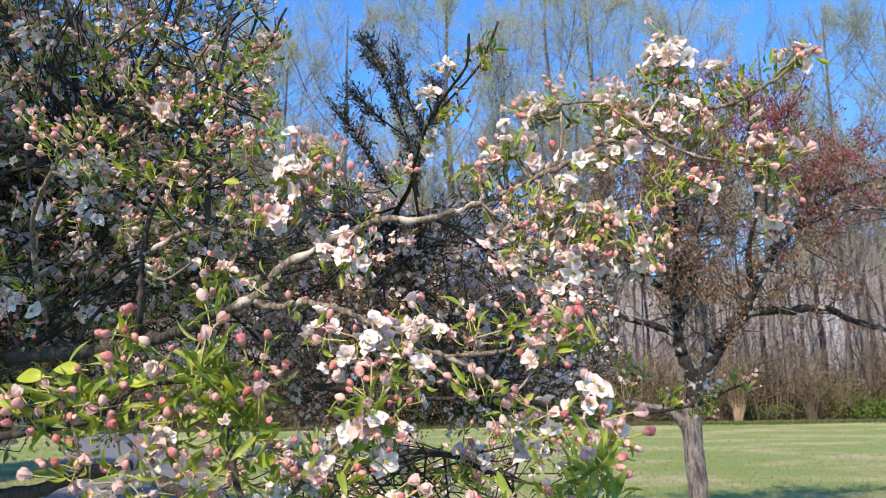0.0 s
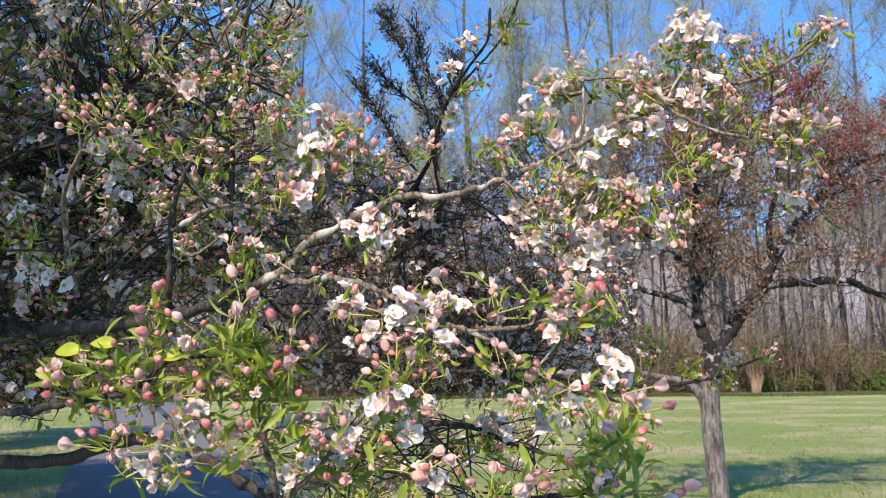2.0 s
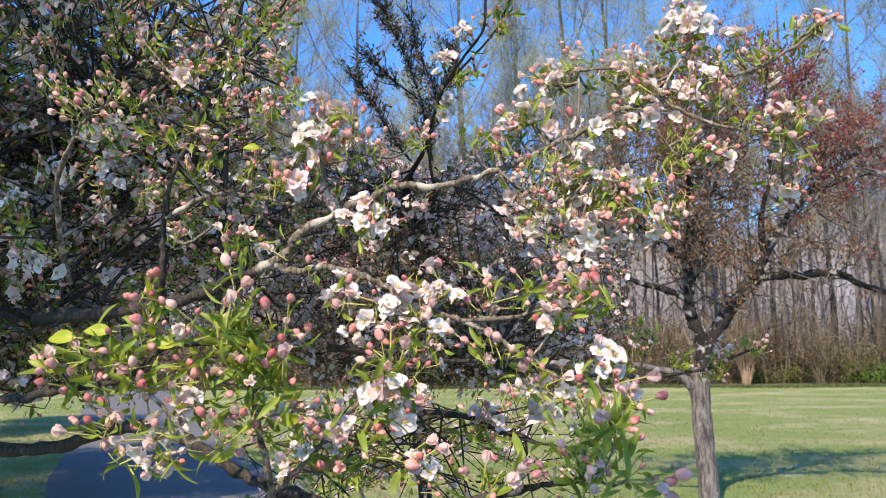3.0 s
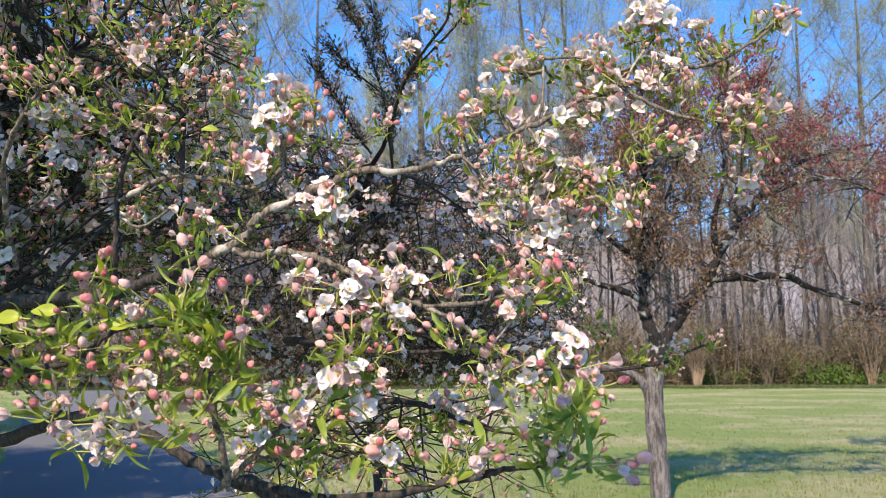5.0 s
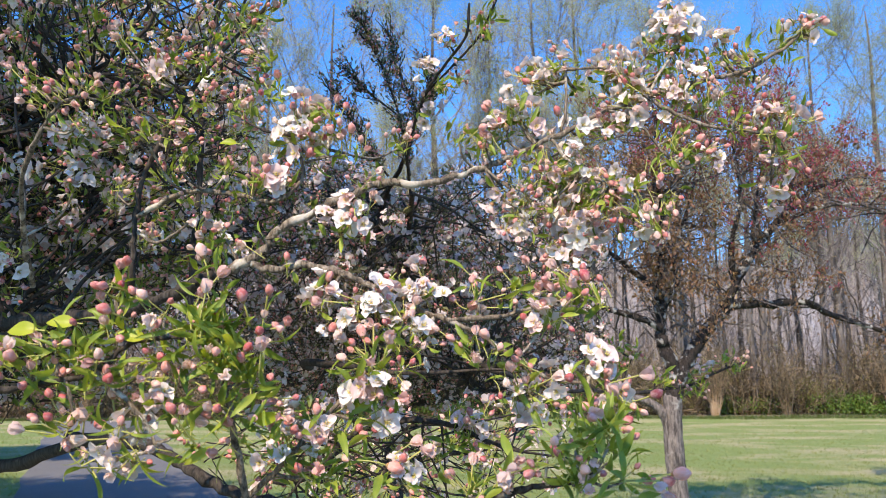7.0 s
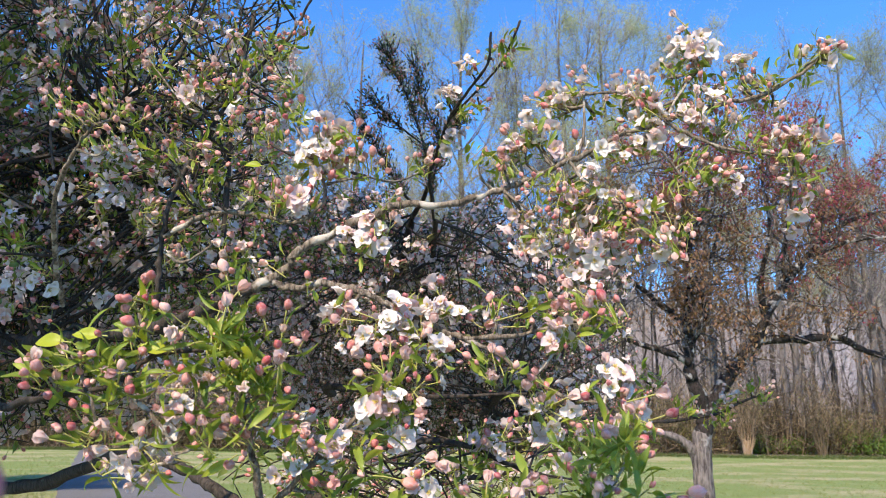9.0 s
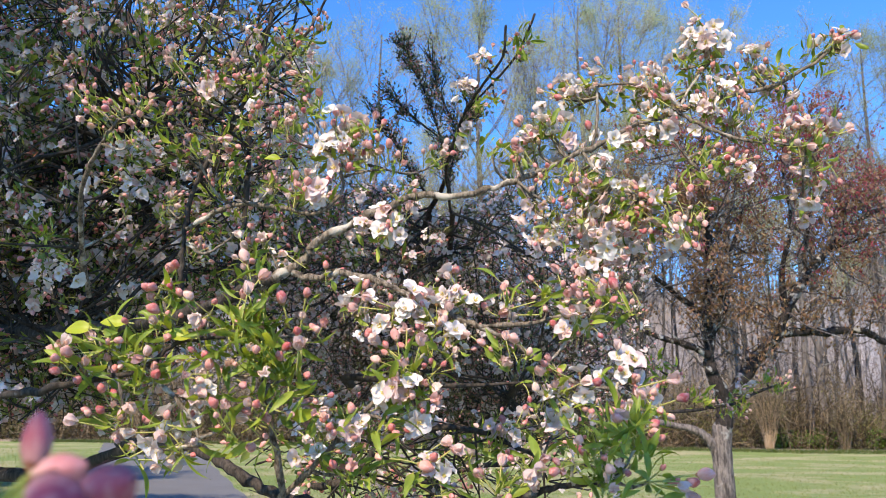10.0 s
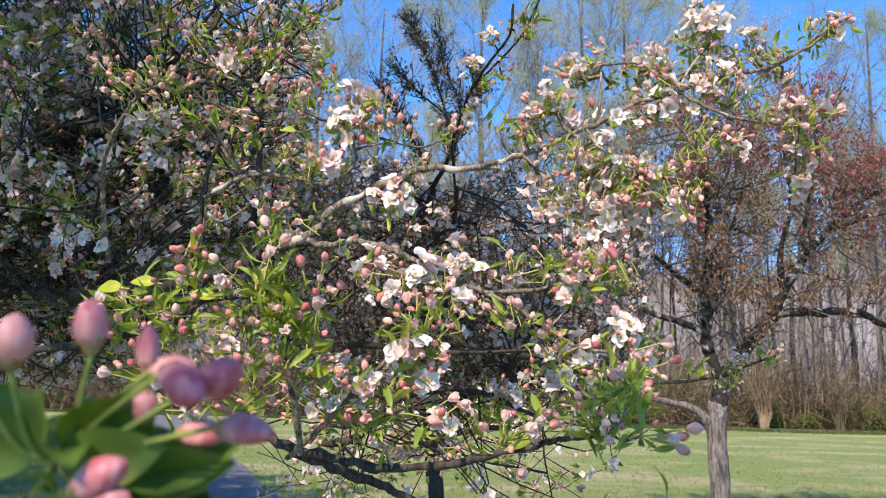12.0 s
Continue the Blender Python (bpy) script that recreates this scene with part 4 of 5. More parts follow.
    bough([(0.303, 1.105, 1.933), (0.325, 1.11, 1.975), (0.36, 1.12, 2.02)], 0.0026, 0.0016)
    # the second fork
    bough([(-0.262, 1.105, 1.694), (-0.222, 1.09, 1.685), (-0.178, 1.07, 1.688), (-0.132, 1.06, 1.676), (-0.09, 1.05, 1.657), (-0.053, 1.04, 1.639), (-0.014, 1.03, 1.618), (0.012, 1.025, 1.608), (0.051, 1.02, 1.591), (0.079, 1.01, 1.57), (0.103, 1.0, 1.556), (0.133, 1.0, 1.535), (0.181, 1.0, 1.528)], 0.0052, 0.002)
    bough([(0.012, 1.025, 1.608), (0.077, 1.025, 1.612), (0.139, 1.025, 1.627), (0.203, 1.025, 1.634)], 0.0036, 0.0018)
    # low boughs
    bough([(-0.244, 1.0, 1.381), (-0.184, 0.95, 1.43), (-0.142, 0.947, 1.475), (-0.108, 0.947, 1.512), (-0.082, 0.96, 1.542)], 0.0042, 0.002)
    bough([(-0.693, 1.5, 1.44), (-0.428, 1.2, 1.445), (-0.336, 1.12, 1.42), (-0.261, 1.1, 1.386), (-0.184, 1.05, 1.379), (-0.117, 1.0, 1.374), (-0.031, 0.95, 1.384), (0.066, 0.9, 1.411), (0.108, 0.885, 1.422), (0.159, 0.88, 1.428)], 0.0092, 0.0026, BARK_SHADED)
    bough([(-0.258, 1.1, 1.385), (-0.177, 1.1, 1.354), (-0.117, 1.15, 1.327), (-0.035, 1.2, 1.274)], 0.0085, 0.005, BARK_SHADED)
    bough([(-0.213, 0.95, 1.39), (-0.217, 0.9, 1.476), (-0.222, 0.88, 1.524), (-0.243, 0.88, 1.572)], 0.0045, 0.0025)
    bough([(-0.75, 1.15, 1.49), (-0.6, 0.98, 1.51), (-0.485, 0.9, 1.52), (-0.414, 0.88, 1.531), (-0.357, 0.87, 1.543), (-0.327, 0.88, 1.572), (-0.273, 0.88, 1.578)], 0.0055, 0.002, BARK_SHADED)
    bough([(-0.357, 0.87, 1.543), (-0.31, 0.87, 1.50), (-0.29, 0.88, 1.46)], 0.003, 0.0018)
    bough([(-0.26, 1.3, 1.38), (-0.188, 1.25, 1.401), (-0.131, 1.22, 1.457), (-0.049, 1.21, 1.477), (0.023, 1.2, 1.47), (0.067, 1.2, 1.449), (0.12, 1.2, 1.433)], 0.006, 0.003, BARK_SHADED)
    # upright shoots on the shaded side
    bough([(-0.481, 1.25, 1.65), (-0.466, 1.2, 1.693), (-0.468, 1.2, 1.745), (-0.465, 1.2, 1.807), (-0.455, 1.2, 1.861), (-0.412, 1.19, 1.94), (-0.368, 1.18, 2.009), (-0.324, 1.2, 2.084), (-0.281, 1.2, 2.133), (-0.25, 1.2, 2.2)], 0.0052, 0.002, BARK_SHADED)
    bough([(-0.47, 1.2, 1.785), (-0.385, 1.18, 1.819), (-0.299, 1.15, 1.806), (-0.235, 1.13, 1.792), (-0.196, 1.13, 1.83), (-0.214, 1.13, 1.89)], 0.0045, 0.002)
    bough([(-0.48, 1.5, 1.66), (-0.473, 1.5, 1.903), (-0.475, 1.5, 1.995), (-0.474, 1.5, 2.136), (-0.442, 1.5, 2.35)], 0.0065, 0.004, BARK_SHADED)
    bough([(-0.462, 1.2, 1.763), (-0.431, 1.2, 1.745), (-0.389, 1.2, 1.771)], 0.003, 0.0018)
    bough([(-0.7, 1.35, 1.7), (-0.62, 1.15, 1.82), (-0.56, 1.08, 1.88), (-0.528, 1.068, 1.92)], 0.005, 0.002)
    for group in (UPPER, HANGING, MIDDLE, SECOND, LOWER, LEFT, HIGH):
        for x, y, z, kind in group:
            place = np.array((x, y, z))
            if group in (LOWER, LEFT) and kind == "w" and x < 0.0:
                kind = "m" if rr.random() < 0.5 else "b"
            low, fine = group in (LOWER, LEFT), group in (UPPER, HANGING, HIGH)
            c = cluster(ob, place, kind, rr, (0, -0.2, -0.5) if group is HANGING else (0, -0.15, 0.5) if group is UPPER else (0, -0.5, 0.35), low, 1.2 if low else 0.95 if fine else 1.1, 0.74 if fine else 1.0 if low else 0.9)
            spur_to(c, place, lines, rr, BARK_NEAR)
            if group in (UPPER, HANGING) and kind in "wmb":
                for extra in ("mw" if group is HANGING and kind != "b" else "bm" if group is HANGING else "lw" if kind == "w" else "lm"):
                    beside = place + rr.normal(0, 0.020, 3) + np.array((0, 0.02, 0.008 if group is UPPER else -0.012))
                    c = cluster(ob, beside, extra, rr, (0, 0.0, 0.6 if group is UPPER else -0.6), False, 0.9, 0.72)
                    spur_to(c, beside, lines, rr, BARK_NEAR)
    for k in range(44):
        place = np.array((rr.uniform(-0.80, -0.27), rr.uniform(1.12, 1.5), 0.0))
        place[2] = rr.uniform(1.70, 2.22) * (0.85 + 0.13 * place[1])
        c = cluster(ob, place, "bblmb"[k % 5], rr, (0, -0.5, 0.35), False, 0.85, 0.72)
        spur_to(c, place, lines, rr, BARK_SHADED)
    foreground_sprig(ob)
    for x, y, z, size, way in ((-0.443, 1.09, 1.888, 1.0, (-0.6, -0.5, 0.25)), (-0.29, 1.13, 1.878, 0.7, (-0.8, -0.4, 0.1)), (-0.32, 1.18, 2.05, 0.9, (-0.2, -0.6, 0.5)), (-0.30, 0.87, 1.575, 0.9, (-0.9, -0.3, 0.2)), (-0.415, 0.87, 1.585, 1.0, (-0.95, -0.2, 0.1)), (-0.375, 0.87, 1.592, 0.9, (-0.9, -0.2, 0.1)), (-0.20, 0.89, 1.49, 0.9, (0.9, -0.3, 0.1)), (0.075, 1.12, 1.90, 0.6, (0.1, -0.5, 0.9))):
        leaf = part("leaf", YELLOW_LEAVES[int(size * 10) % 3], ob, "bright yellow-green young leaf")
        leaf.matrix_basis = to_world(turn(way, 2.0), (x, y, z), size)
    # the shaded mass of boughs behind, towards the trunk and overhead

    def inside(p):
        x, y, z = p
        e = ((x + 2.2) / 2.2) ** 2 + ((y - 1.9) / 2.4) ** 2 + ((z - 2.9) / 1.8) ** 2
        if e > 1 or z < 1.42 + 0.02 * y or y < 1.3:
            return False
        return x < -0.17 * y + (0.05 if z < 1.52 + 0.28 * y else -0.075 * y)

    def overhead(p):
        """The high crown above the eye, unseen and shaped to shade the view, which leaves the lit boughs in the sun.
        """
        x, y, z = p
        e = ((x + 1.4) / 2.5) ** 2 + ((y - 1.0) / 3.3) ** 2 + ((z - 3.5) / 1.5) ** 2
        if e > 1 or z < 1.85 + 0.68 * math.hypot(x, max(y, 0)):
            return False
        x0, y0 = x + 0.40 * (z - 1.8), y + 1.04 * (z - 1.8)
        dapple = math.sin(5 * x0) + math.sin(4 * y0 + 1)
        if x0 < -0.60 or (x0 < -0.42 and y0 > 0.95):
            return dapple > (-0.8 if x0 < -0.6 else -0.55)
        if y0 > 2.4:
            return dapple > (-1.3 if y0 < 3.7 and x0 < 0.3 else 0.2)
        if y0 > 1.5:
            return dapple > -0.1
        if -0.6 < x0 < 0.1 and y0 < 0.2:
            return math.sin(13 * x0 + 2) + math.sin(11 * y0) > -0.8
        return y0 < (0.30 if x0 < -0.08 else 0.52) and math.sin(11 * x0 + 1) + math.sin(9 * y0) > -0.7

    wood, tips = Mass(), []
    for line in lines[:7]:
        for i in range(4, len(line), 2):
            for _ in range(3):
                d = rr.normal(0, 1, 3) + np.array((0.35, -0.1, 0.5))
                spray(wood, tips, line[i], d, rr.uniform(0.5, 1.1), 0.005, 2, inside, rr)
    for k in range(150):
        s = np.array((rr.uniform(-2.6, -0.4), rr.uniform(1.5, 3.6), rr.uniform(1.6, 3.0)))
        if inside(s):
            spray(wood, tips, s, rr.normal(0, 1, 3) + np.array((0.3, -0.1, 0.3)), rr.uniform(0.6, 1.2), 0.005, 2, inside, rr)
    
    def low(p):
        x, y, z = p
        return 1.2 < y < 2.8 and -0.30 < x / y < 0.17 and -0.17 < (z - 1.52) / y < -0.02

    for line in (lines[-7], lines[23], lines[25]):
        for i in range(2, len(line)):
            if low(line[i]):
                for _ in range(2):
                    spray(wood, tips, line[i], rr.normal(0, 1, 3) + np.array((0.2, 0.5, 0)), rr.uniform(0.25, 0.6), 0.0022, 1, low, rr, 0.0, 0.2, 0.06)
    for k in range(16):
        s = np.array((rr.uniform(-0.5, 0.2), rr.uniform(1.4, 2.4), rr.uniform(1.2, 1.5)))
        if low(s):
            spray(wood, tips, s, rr.normal(0, 1, 3) * np.array((1, 1, 0.4)), rr.uniform(0.3, 0.7), 0.0024, 1, low, rr, 0.0, 0.2, 0.06)
    clothe(ob, tips, 20000, rr, (0.50, 0.88), 0.74, BLOSSOMS_MID)
    high = []
    crown = []
    for points in ([(-2.6, 2.3, 1.45), (-2.5, 1.4, 2.7), (-2.0, 0.4, 3.4), (-1.5, -0.6, 3.7)],
                   [(-2.6, 2.3, 1.45), (-2.4, 1.7, 2.8), (-1.5, 1.2, 3.7), (-0.5, 0.9, 4.1)],
                   [(-2.6, 2.3, 1.45), (-2.6, 2.4, 2.8), (-1.7, 2.5, 3.9), (-0.7, 2.4, 4.4)],
                   [(-2.6, 2.3, 1.45), (-2.9, 2.6, 2.6), (-2.9, 3.0, 3.6), (-2.6, 3.1, 4.4)],
                   [(-2.6, 2.3, 1.45), (-3.0, 1.6, 2.5), (-3.3, 1.0, 3.4), (-3.3, 0.6, 3.9)]):
        crown.append(limb("limb", ob, points, 0.06, 0.014, BARK_SHADED, 9))
    # carries the unseen sprays added to shade the near sprig
    limb("limb", ob, [(-2.35, 1.1, 2.95), (-2.0, 0.4, 3.35), (-1.45, -0.5, 3.3), (-0.95, -1.15, 3.1), (-0.6, -1.5, 2.9)], 0.026, 0.006, BARK_SHADED, 7)
    for line in lines[5:7] + crown:
        for i in range(5, len(line), 2):
            for _ in range(3):
                if overhead(line[i]):
                    spray(wood, high, line[i], rr.normal(0, 1, 3) + np.array((0, 0, 0.3)), rr.uniform(0.6, 1.2), 0.009, 2, overhead, rr)
    for k in range(410):
        s = np.array((rr.uniform(-3.4, 0.8), rr.uniform(-1.4, 3.6), rr.uniform(2.2, 4.6)))
        if overhead(s):
            spray(wood, high, s, rr.normal(0, 1, 3), rr.uniform(0.6, 1.2), 0.009, 2, overhead, rr)
    # extra sprays out of view, added only to shade the near sprig
    for k in range(170):
        s = np.array((rr.uniform(-1.2, -0.3), rr.uniform(-1.9, -0.9), rr.uniform(2.6, 3.5)))
        if overhead(s):
            spray(wood, high, s, rr.normal(0, 1, 3), rr.uniform(0.5, 0.9), 0.008, 2, overhead, rr)
    part("twigwork", wood.mesh("twigwork", BARK_SHADED), ob, kind="stuff")
    leaves = Mass()
    la = [s.arrays() for s in LEAVES_LO]
    for p, d in high:
        for _ in range(7):
            leaves.put(la[int(rr.integers(6))], turn(rr.normal(0, 1, 3)), p + rr.normal(0, 0.04, 3), rr.uniform(1.2, 1.9))
    part("high_foliage", leaves.mesh("high_foliage", LEAF_MASS), ob, "green spring leaves of the high crown", "stuff")


def crabapple_behind():
    """A second crabapple, shaded, whose crown fills the middle distance."""
    rr = np.random.default_rng(4)
    ob = root("crabapple_tree", (-0.40, 5.5, 0), "dense crabapple tree in blossom, its crown shaded", "tree")
    limb("trunk", ob, [(-0.34, 5.5, -0.1), (-0.36, 5.5, 0.6), (-0.41, 5.5, 1.1), (-0.45, 5.5, 1.5)], 0.055, 0.045, BARK_SHADED, 10)
    lines = []
    for pts, r in (
        ([(-0.45, 5.5, 1.45), (-0.4, 4.6, 1.8), (-0.2, 3.4, 2.0), (-0.09, 2.2, 2.08)], 0.035),
        ([(-0.45, 5.5, 1.45), (-0.8, 4.6, 1.9), (-1.0, 3.6, 2.3)], 0.03),
        ([(-0.45, 5.5, 1.45), (0.1, 4.7, 1.8), (0.6, 3.8, 2.0)], 0.03),
        ([(-0.45, 5.5, 1.45), (-0.4, 4.4, 1.9), (-0.25, 2.9, 2.15), (-0.13, 2.4, 2.25)], 0.03),
        ([(-0.45, 5.5, 1.45), (-0.3, 5.7, 2.2), (-0.3, 5.8, 2.8)], 0.035),
        ([(-0.45, 5.5, 1.45), (0.3, 5.0, 1.6), (0.9, 4.6, 1.8)], 0.028),
        ([(-0.45, 5.5, 1.45), (-1.0, 5.0, 1.6), (-1.4, 4.6, 1.9)], 0.028),
        ([(-0.45, 5.5, 1.4), (0.0, 4.2, 1.5), (0.1, 2.9, 1.6), (0.12, 1.7, 1.56)], 0.028),
        ([(-0.11, 2.42, 2.2), (-0.121, 2.4, 2.256), (-0.14, 2.4, 2.379), (-0.194, 2.38, 2.544), (-0.239, 2.36, 2.632), (-0.26, 2.35, 2.702)], 0.0048),
        ([(-0.12, 2.42, 2.25), (-0.106, 2.45, 2.339), (-0.093, 2.45, 2.436), (-0.151, 2.42, 2.561), (-0.178, 2.4, 2.671)], 0.0042),
        ([(-0.149, 2.4, 2.398), (-0.235, 2.35, 2.455), (-0.301, 2.3, 2.51)], 0.0034),
        ([(-0.18, 2.42, 2.2), (-0.22, 2.4, 2.248), (-0.288, 2.35, 2.362), (-0.335, 2.3, 2.436)], 0.004),
        ([(-0.093, 2.45, 2.42), (-0.075, 2.45, 2.46), (-0.041, 2.45, 2.495), (-0.05, 2.45, 2.594)], 0.005),
        ([(-0.447, 2.6, 1.6), (-0.35, 2.0, 1.593), (-0.209, 1.8, 1.578), (-0.086, 1.6, 1.556), (0.121, 1.5, 1.56)], 0.012),
        ([(-0.119, 1.55, 1.37), (-0.01, 1.5, 1.405), (0.077, 1.5, 1.416), (0.164, 1.5, 1.474)], 0.006),
        ([(-0.10, 2.3, 2.09), (-0.091, 1.9, 2.107), (-0.069, 1.75, 2.114), (-0.031, 1.6, 2.149), (0.02, 1.5, 2.18), (0.051, 1.45, 2.204), (0.057, 1.43, 2.26)], 0.004),
        ([(-0.031, 1.6, 2.149), (0.04, 1.5, 2.18), (0.084, 1.45, 2.215), (0.115, 1.43, 2.285)], 0.0025),
        ([(0.12, 1.7, 1.56), (0.28, 1.9, 1.52), (0.355, 1.96, 1.523), (0.422, 1.96, 1.514), (0.49, 1.96, 1.516), (0.557, 1.96, 1.525), (0.611, 1.96, 1.535), (0.653, 1.96, 1.556), (0.687, 1.96, 1.57), (0.736, 1.96, 1.587)], 0.0052),
        ([(0.422, 1.96, 1.514), (0.444, 1.96, 1.563), (0.465, 1.96, 1.605)], 0.0036),
    ):
        lines.append(limb("branch", ob, pts, r, max(0.0025, r * 0.2), BARK_SHADED, 8))
    for x, y, z, kind in SHOOT + SIDE:
        place = np.array((x, y, z))
        spur_to(cluster(ob, place, kind, rr, (0, -0.4, 0.4), False, 0.8, 0.9), place, lines, rr, BARK_SHADED)

    def inside(p):
        x, y, z = p
        e = ((x + 0.2) / 1.3) ** 2 + ((y - 4.2) / 2.1) ** 2 + ((z - 2.2) / 1.0) ** 2
        high = (z - 1.52) / y
        return e < 1 and high < 0.285 + 0.03 * math.sin(9 * x) and y > 2.0 and z > 1.42 and x < 0.205 * y

    wood, tips, shoots = Mass(), [], []
    for line in lines[:8]:
        for i in range(3, len(line)):
            for _ in range(5):
                spray(wood, tips, line[i], rr.normal(0, 1, 3) + np.array((0, -0.2, 0.3)), rr.uniform(0.5, 1.0), 0.005, 2, inside, rr)
    for line in lines[8:13]:
        for i in range(4, len(line)):
            g = line[min(i + 1, len(line) - 1)] - line[i - 1]
            g /= np.linalg.norm(g)
            for _ in range(5):
                side = rr.normal(0, 1, 3)
                e = line[i] + (side / np.linalg.norm(side) + g * 0.9) * rr.uniform(0.015, 0.05)
                wood.tube([line[i], (line[i] + e) / 2 + rr.normal(0, 0.006, 3), e], (0.0022, 0.0018, 0.0014), 3)
                shoots += [(e, g), ((line[i] + e) / 2, g)]
    part("twigwork", wood.mesh("twigwork", BARK_SHADED), ob, kind="stuff")
    clothe(ob, tips, 12000, rr, (0.40, 0.80), 0.76, None, DUSKY_LEAF, "small dusky green-purple leaves")
    clothe(ob, shoots, 440, rr, (0.02, 0.5), 0.50, None, DUSKY_LEAF, "small dusky green-purple leaves")
    return ob


def crabapple_bronze():
    """The lichened crabapple on the lawn, in bronze leaf."""
    rr = np.random.default_rng(6)
    ob = root("crabapple_tree", (2.41, 8.45, 0), "lichen-spotted crabapple tree with sparse bronze-red young leaves", "tree")
    limb("trunk", ob, [(2.42, 8.45, -0.1), (2.41, 8.45, 0.37), (2.387, 8.45, 0.84), (2.383, 8.45, 1.2), (2.40, 8.45, 1.45)], 0.108, 0.100, BARK_GREY, 14, 6, 0.02)
    lines = []
    for pts, r, e in (
        ([(2.41, 8.45, 1.40), (2.438, 8.42, 1.66), (2.35, 8.4, 1.92), (2.301, 8.4, 2.073), (2.30, 8.4, 2.305), (2.28, 8.35, 2.6), (2.34, 8.3, 3.019), (2.33, 8.2, 3.441), (2.275, 8.1, 3.86), (2.3, 8.1, 4.5)], 0.082, 0.016),
        ([(2.30, 8.4, 2.305), (2.42, 8.4, 2.592), (2.52, 8.4, 2.757), (2.45, 8.35, 2.997), (2.33, 8.3, 3.227), (2.30, 8.2, 3.6)], 0.052, 0.018),
        ([(2.41, 8.45, 1.42), (2.457, 8.45, 1.63), (2.599, 8.47, 1.858), (2.766, 8.47, 2.098), (2.93, 8.45, 2.28), (3.04, 8.42, 2.434), (3.13, 8.4, 2.652), (3.417, 8.5, 3.048), (3.705, 8.6, 3.36), (4.115, 8.8, 3.707), (4.568, 9.0, 3.965), (5.456, 9.2, 4.195)], 0.092, 0.018),
        ([(2.991, 8.4, 2.434), (3.498, 8.5, 2.454), (3.984, 8.6, 2.481), (4.276, 8.7, 2.362), (4.639, 8.8, 2.272), (5.122, 8.9, 2.147), (5.658, 9.0, 2.184)], 0.05, 0.018),
        ([(3.13, 8.4, 2.65), (3.1, 8.3, 3.1), (3.2, 8.2, 3.6), (3.15, 8.2, 4.3)], 0.04, 0.01),
        ([(3.417, 8.5, 3.05), (3.5, 8.6, 3.5), (3.7, 8.7, 4.2), (3.75, 8.8, 4.8)], 0.035, 0.01),
        ([(2.273, 8.35, 2.59), (1.9, 8.3, 2.9), (1.55, 8.2, 3.2), (1.4, 8.2, 3.7)], 0.04, 0.01),
        ([(2.376, 8.3, 3.02), (2.7, 8.5, 3.5), (2.9, 8.6, 4.2)], 0.03, 0.01),
        ([(2.282, 8.35, 2.187), (2.08, 8.3, 2.281), (1.91, 8.3, 2.333), (1.669, 8.3, 2.411), (1.498, 8.3, 2.599), (1.544, 8.3, 2.907), (1.65, 8.3, 3.3)], 0.042, 0.012),
        ([(3.705, 8.6, 3.36), (4.1, 8.3, 3.5), (4.5, 8.2, 3.5), (4.9, 8.1, 3.3)], 0.03, 0.01),
    ):
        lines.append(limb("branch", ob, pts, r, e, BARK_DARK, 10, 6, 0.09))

    limb("branch_stub", ob, [(2.39, 8.45, 0.85), (2.333, 8.43, 1.13), (2.27, 8.42, 1.29), (2.167, 8.42, 1.385), (2.05, 8.42, 1.43), (1.93, 8.42, 1.45), (1.7, 8.4, 1.50)], 0.060, 0.028, BARK_GREY, 10, 5, 0.06, "pale low limb of the trunk")

    def inside(p):
        x, y, z = p
        e = ((x - 3.1) / 2.55) ** 2 + ((y - 8.5) / 2.2) ** 2 + ((z - 3.7) / 1.85) ** 2
        return e < 1 and z > 2.0

    wood, tips = Mass(), []
    for line in lines:
        for i in range(12, len(line), 2):
            for _ in range(3 if line[i][2] > 3.0 else 1):
                spray(wood, tips, line[i], rr.normal(0, 1, 3) + np.array((0, 0, 0.5)), rr.uniform(0.6, 1.2), 0.012, 2, inside, rr, 0.03, 0.25, 0.13)
    leaves, buds = Mass(), Mass()
    la, ba = [s.arrays() for s in LEAVES_LO], [s.arrays() for s in BUDS_LO]
    crimson = Mass()
    for _ in range(70):                                # the leafy end of the long level limb
        e = np.array((5.25, 8.93, 2.2)) + rr.normal(0, 1, 3) * np.array((0.28, 0.2, 0.16))
        wood.tube([(5.122, 8.9, 2.147), (e + np.array((5.122, 8.9, 2.2))) / 2, e], (0.007, 0.005, 0.003), 3)
        tips.append((e, np.array((0.3, 0, 1.0))))
    part("twigwork", wood.mesh("twigwork", TWIG_DARK), ob, kind="stuff")
    for i in rr.permutation(len(tips))[:7000]:
        p, d = tips[i]
        clump = math.sin(4.1 * p[0] + 1.3 * p[2]) + math.sin(3.7 * p[2] + 2.0 * p[1]) + math.sin(4.6 * p[1] - 1.7 * p[0])
        if p[0] < 4.9 and clump < rr.normal(-1.0, 0.5) + max(0.0, 3.7 - p[2]) * 1.25 + max(0.0, p[0] - 3.5) * 0.9:
            continue
        red = p[2] + 0.45 * (p[0] - 3) > 4.1 + rr.normal(0, 0.6)
        for _ in range(9):
            (crimson if red and rr.random() < 0.5 else leaves).put(la[int(rr.integers(6))], turn(rr.normal(0, 1, 3)), p + rr.normal(0, 0.045, 3), rr.uniform(1.1, 2.1))
        if red:
            for _ in range(4):
                buds.put(ba[int(rr.integers(6))], turn(rr.normal(0, 1, 3)), p + rr.normal(0, 0.02, 3), rr.uniform(1.0, 1.6))
    part("foliage", leaves.mesh("foliage", BRONZE_LEAF, BRONZE_LEAF), ob, "bronze-red young leaves", "stuff")
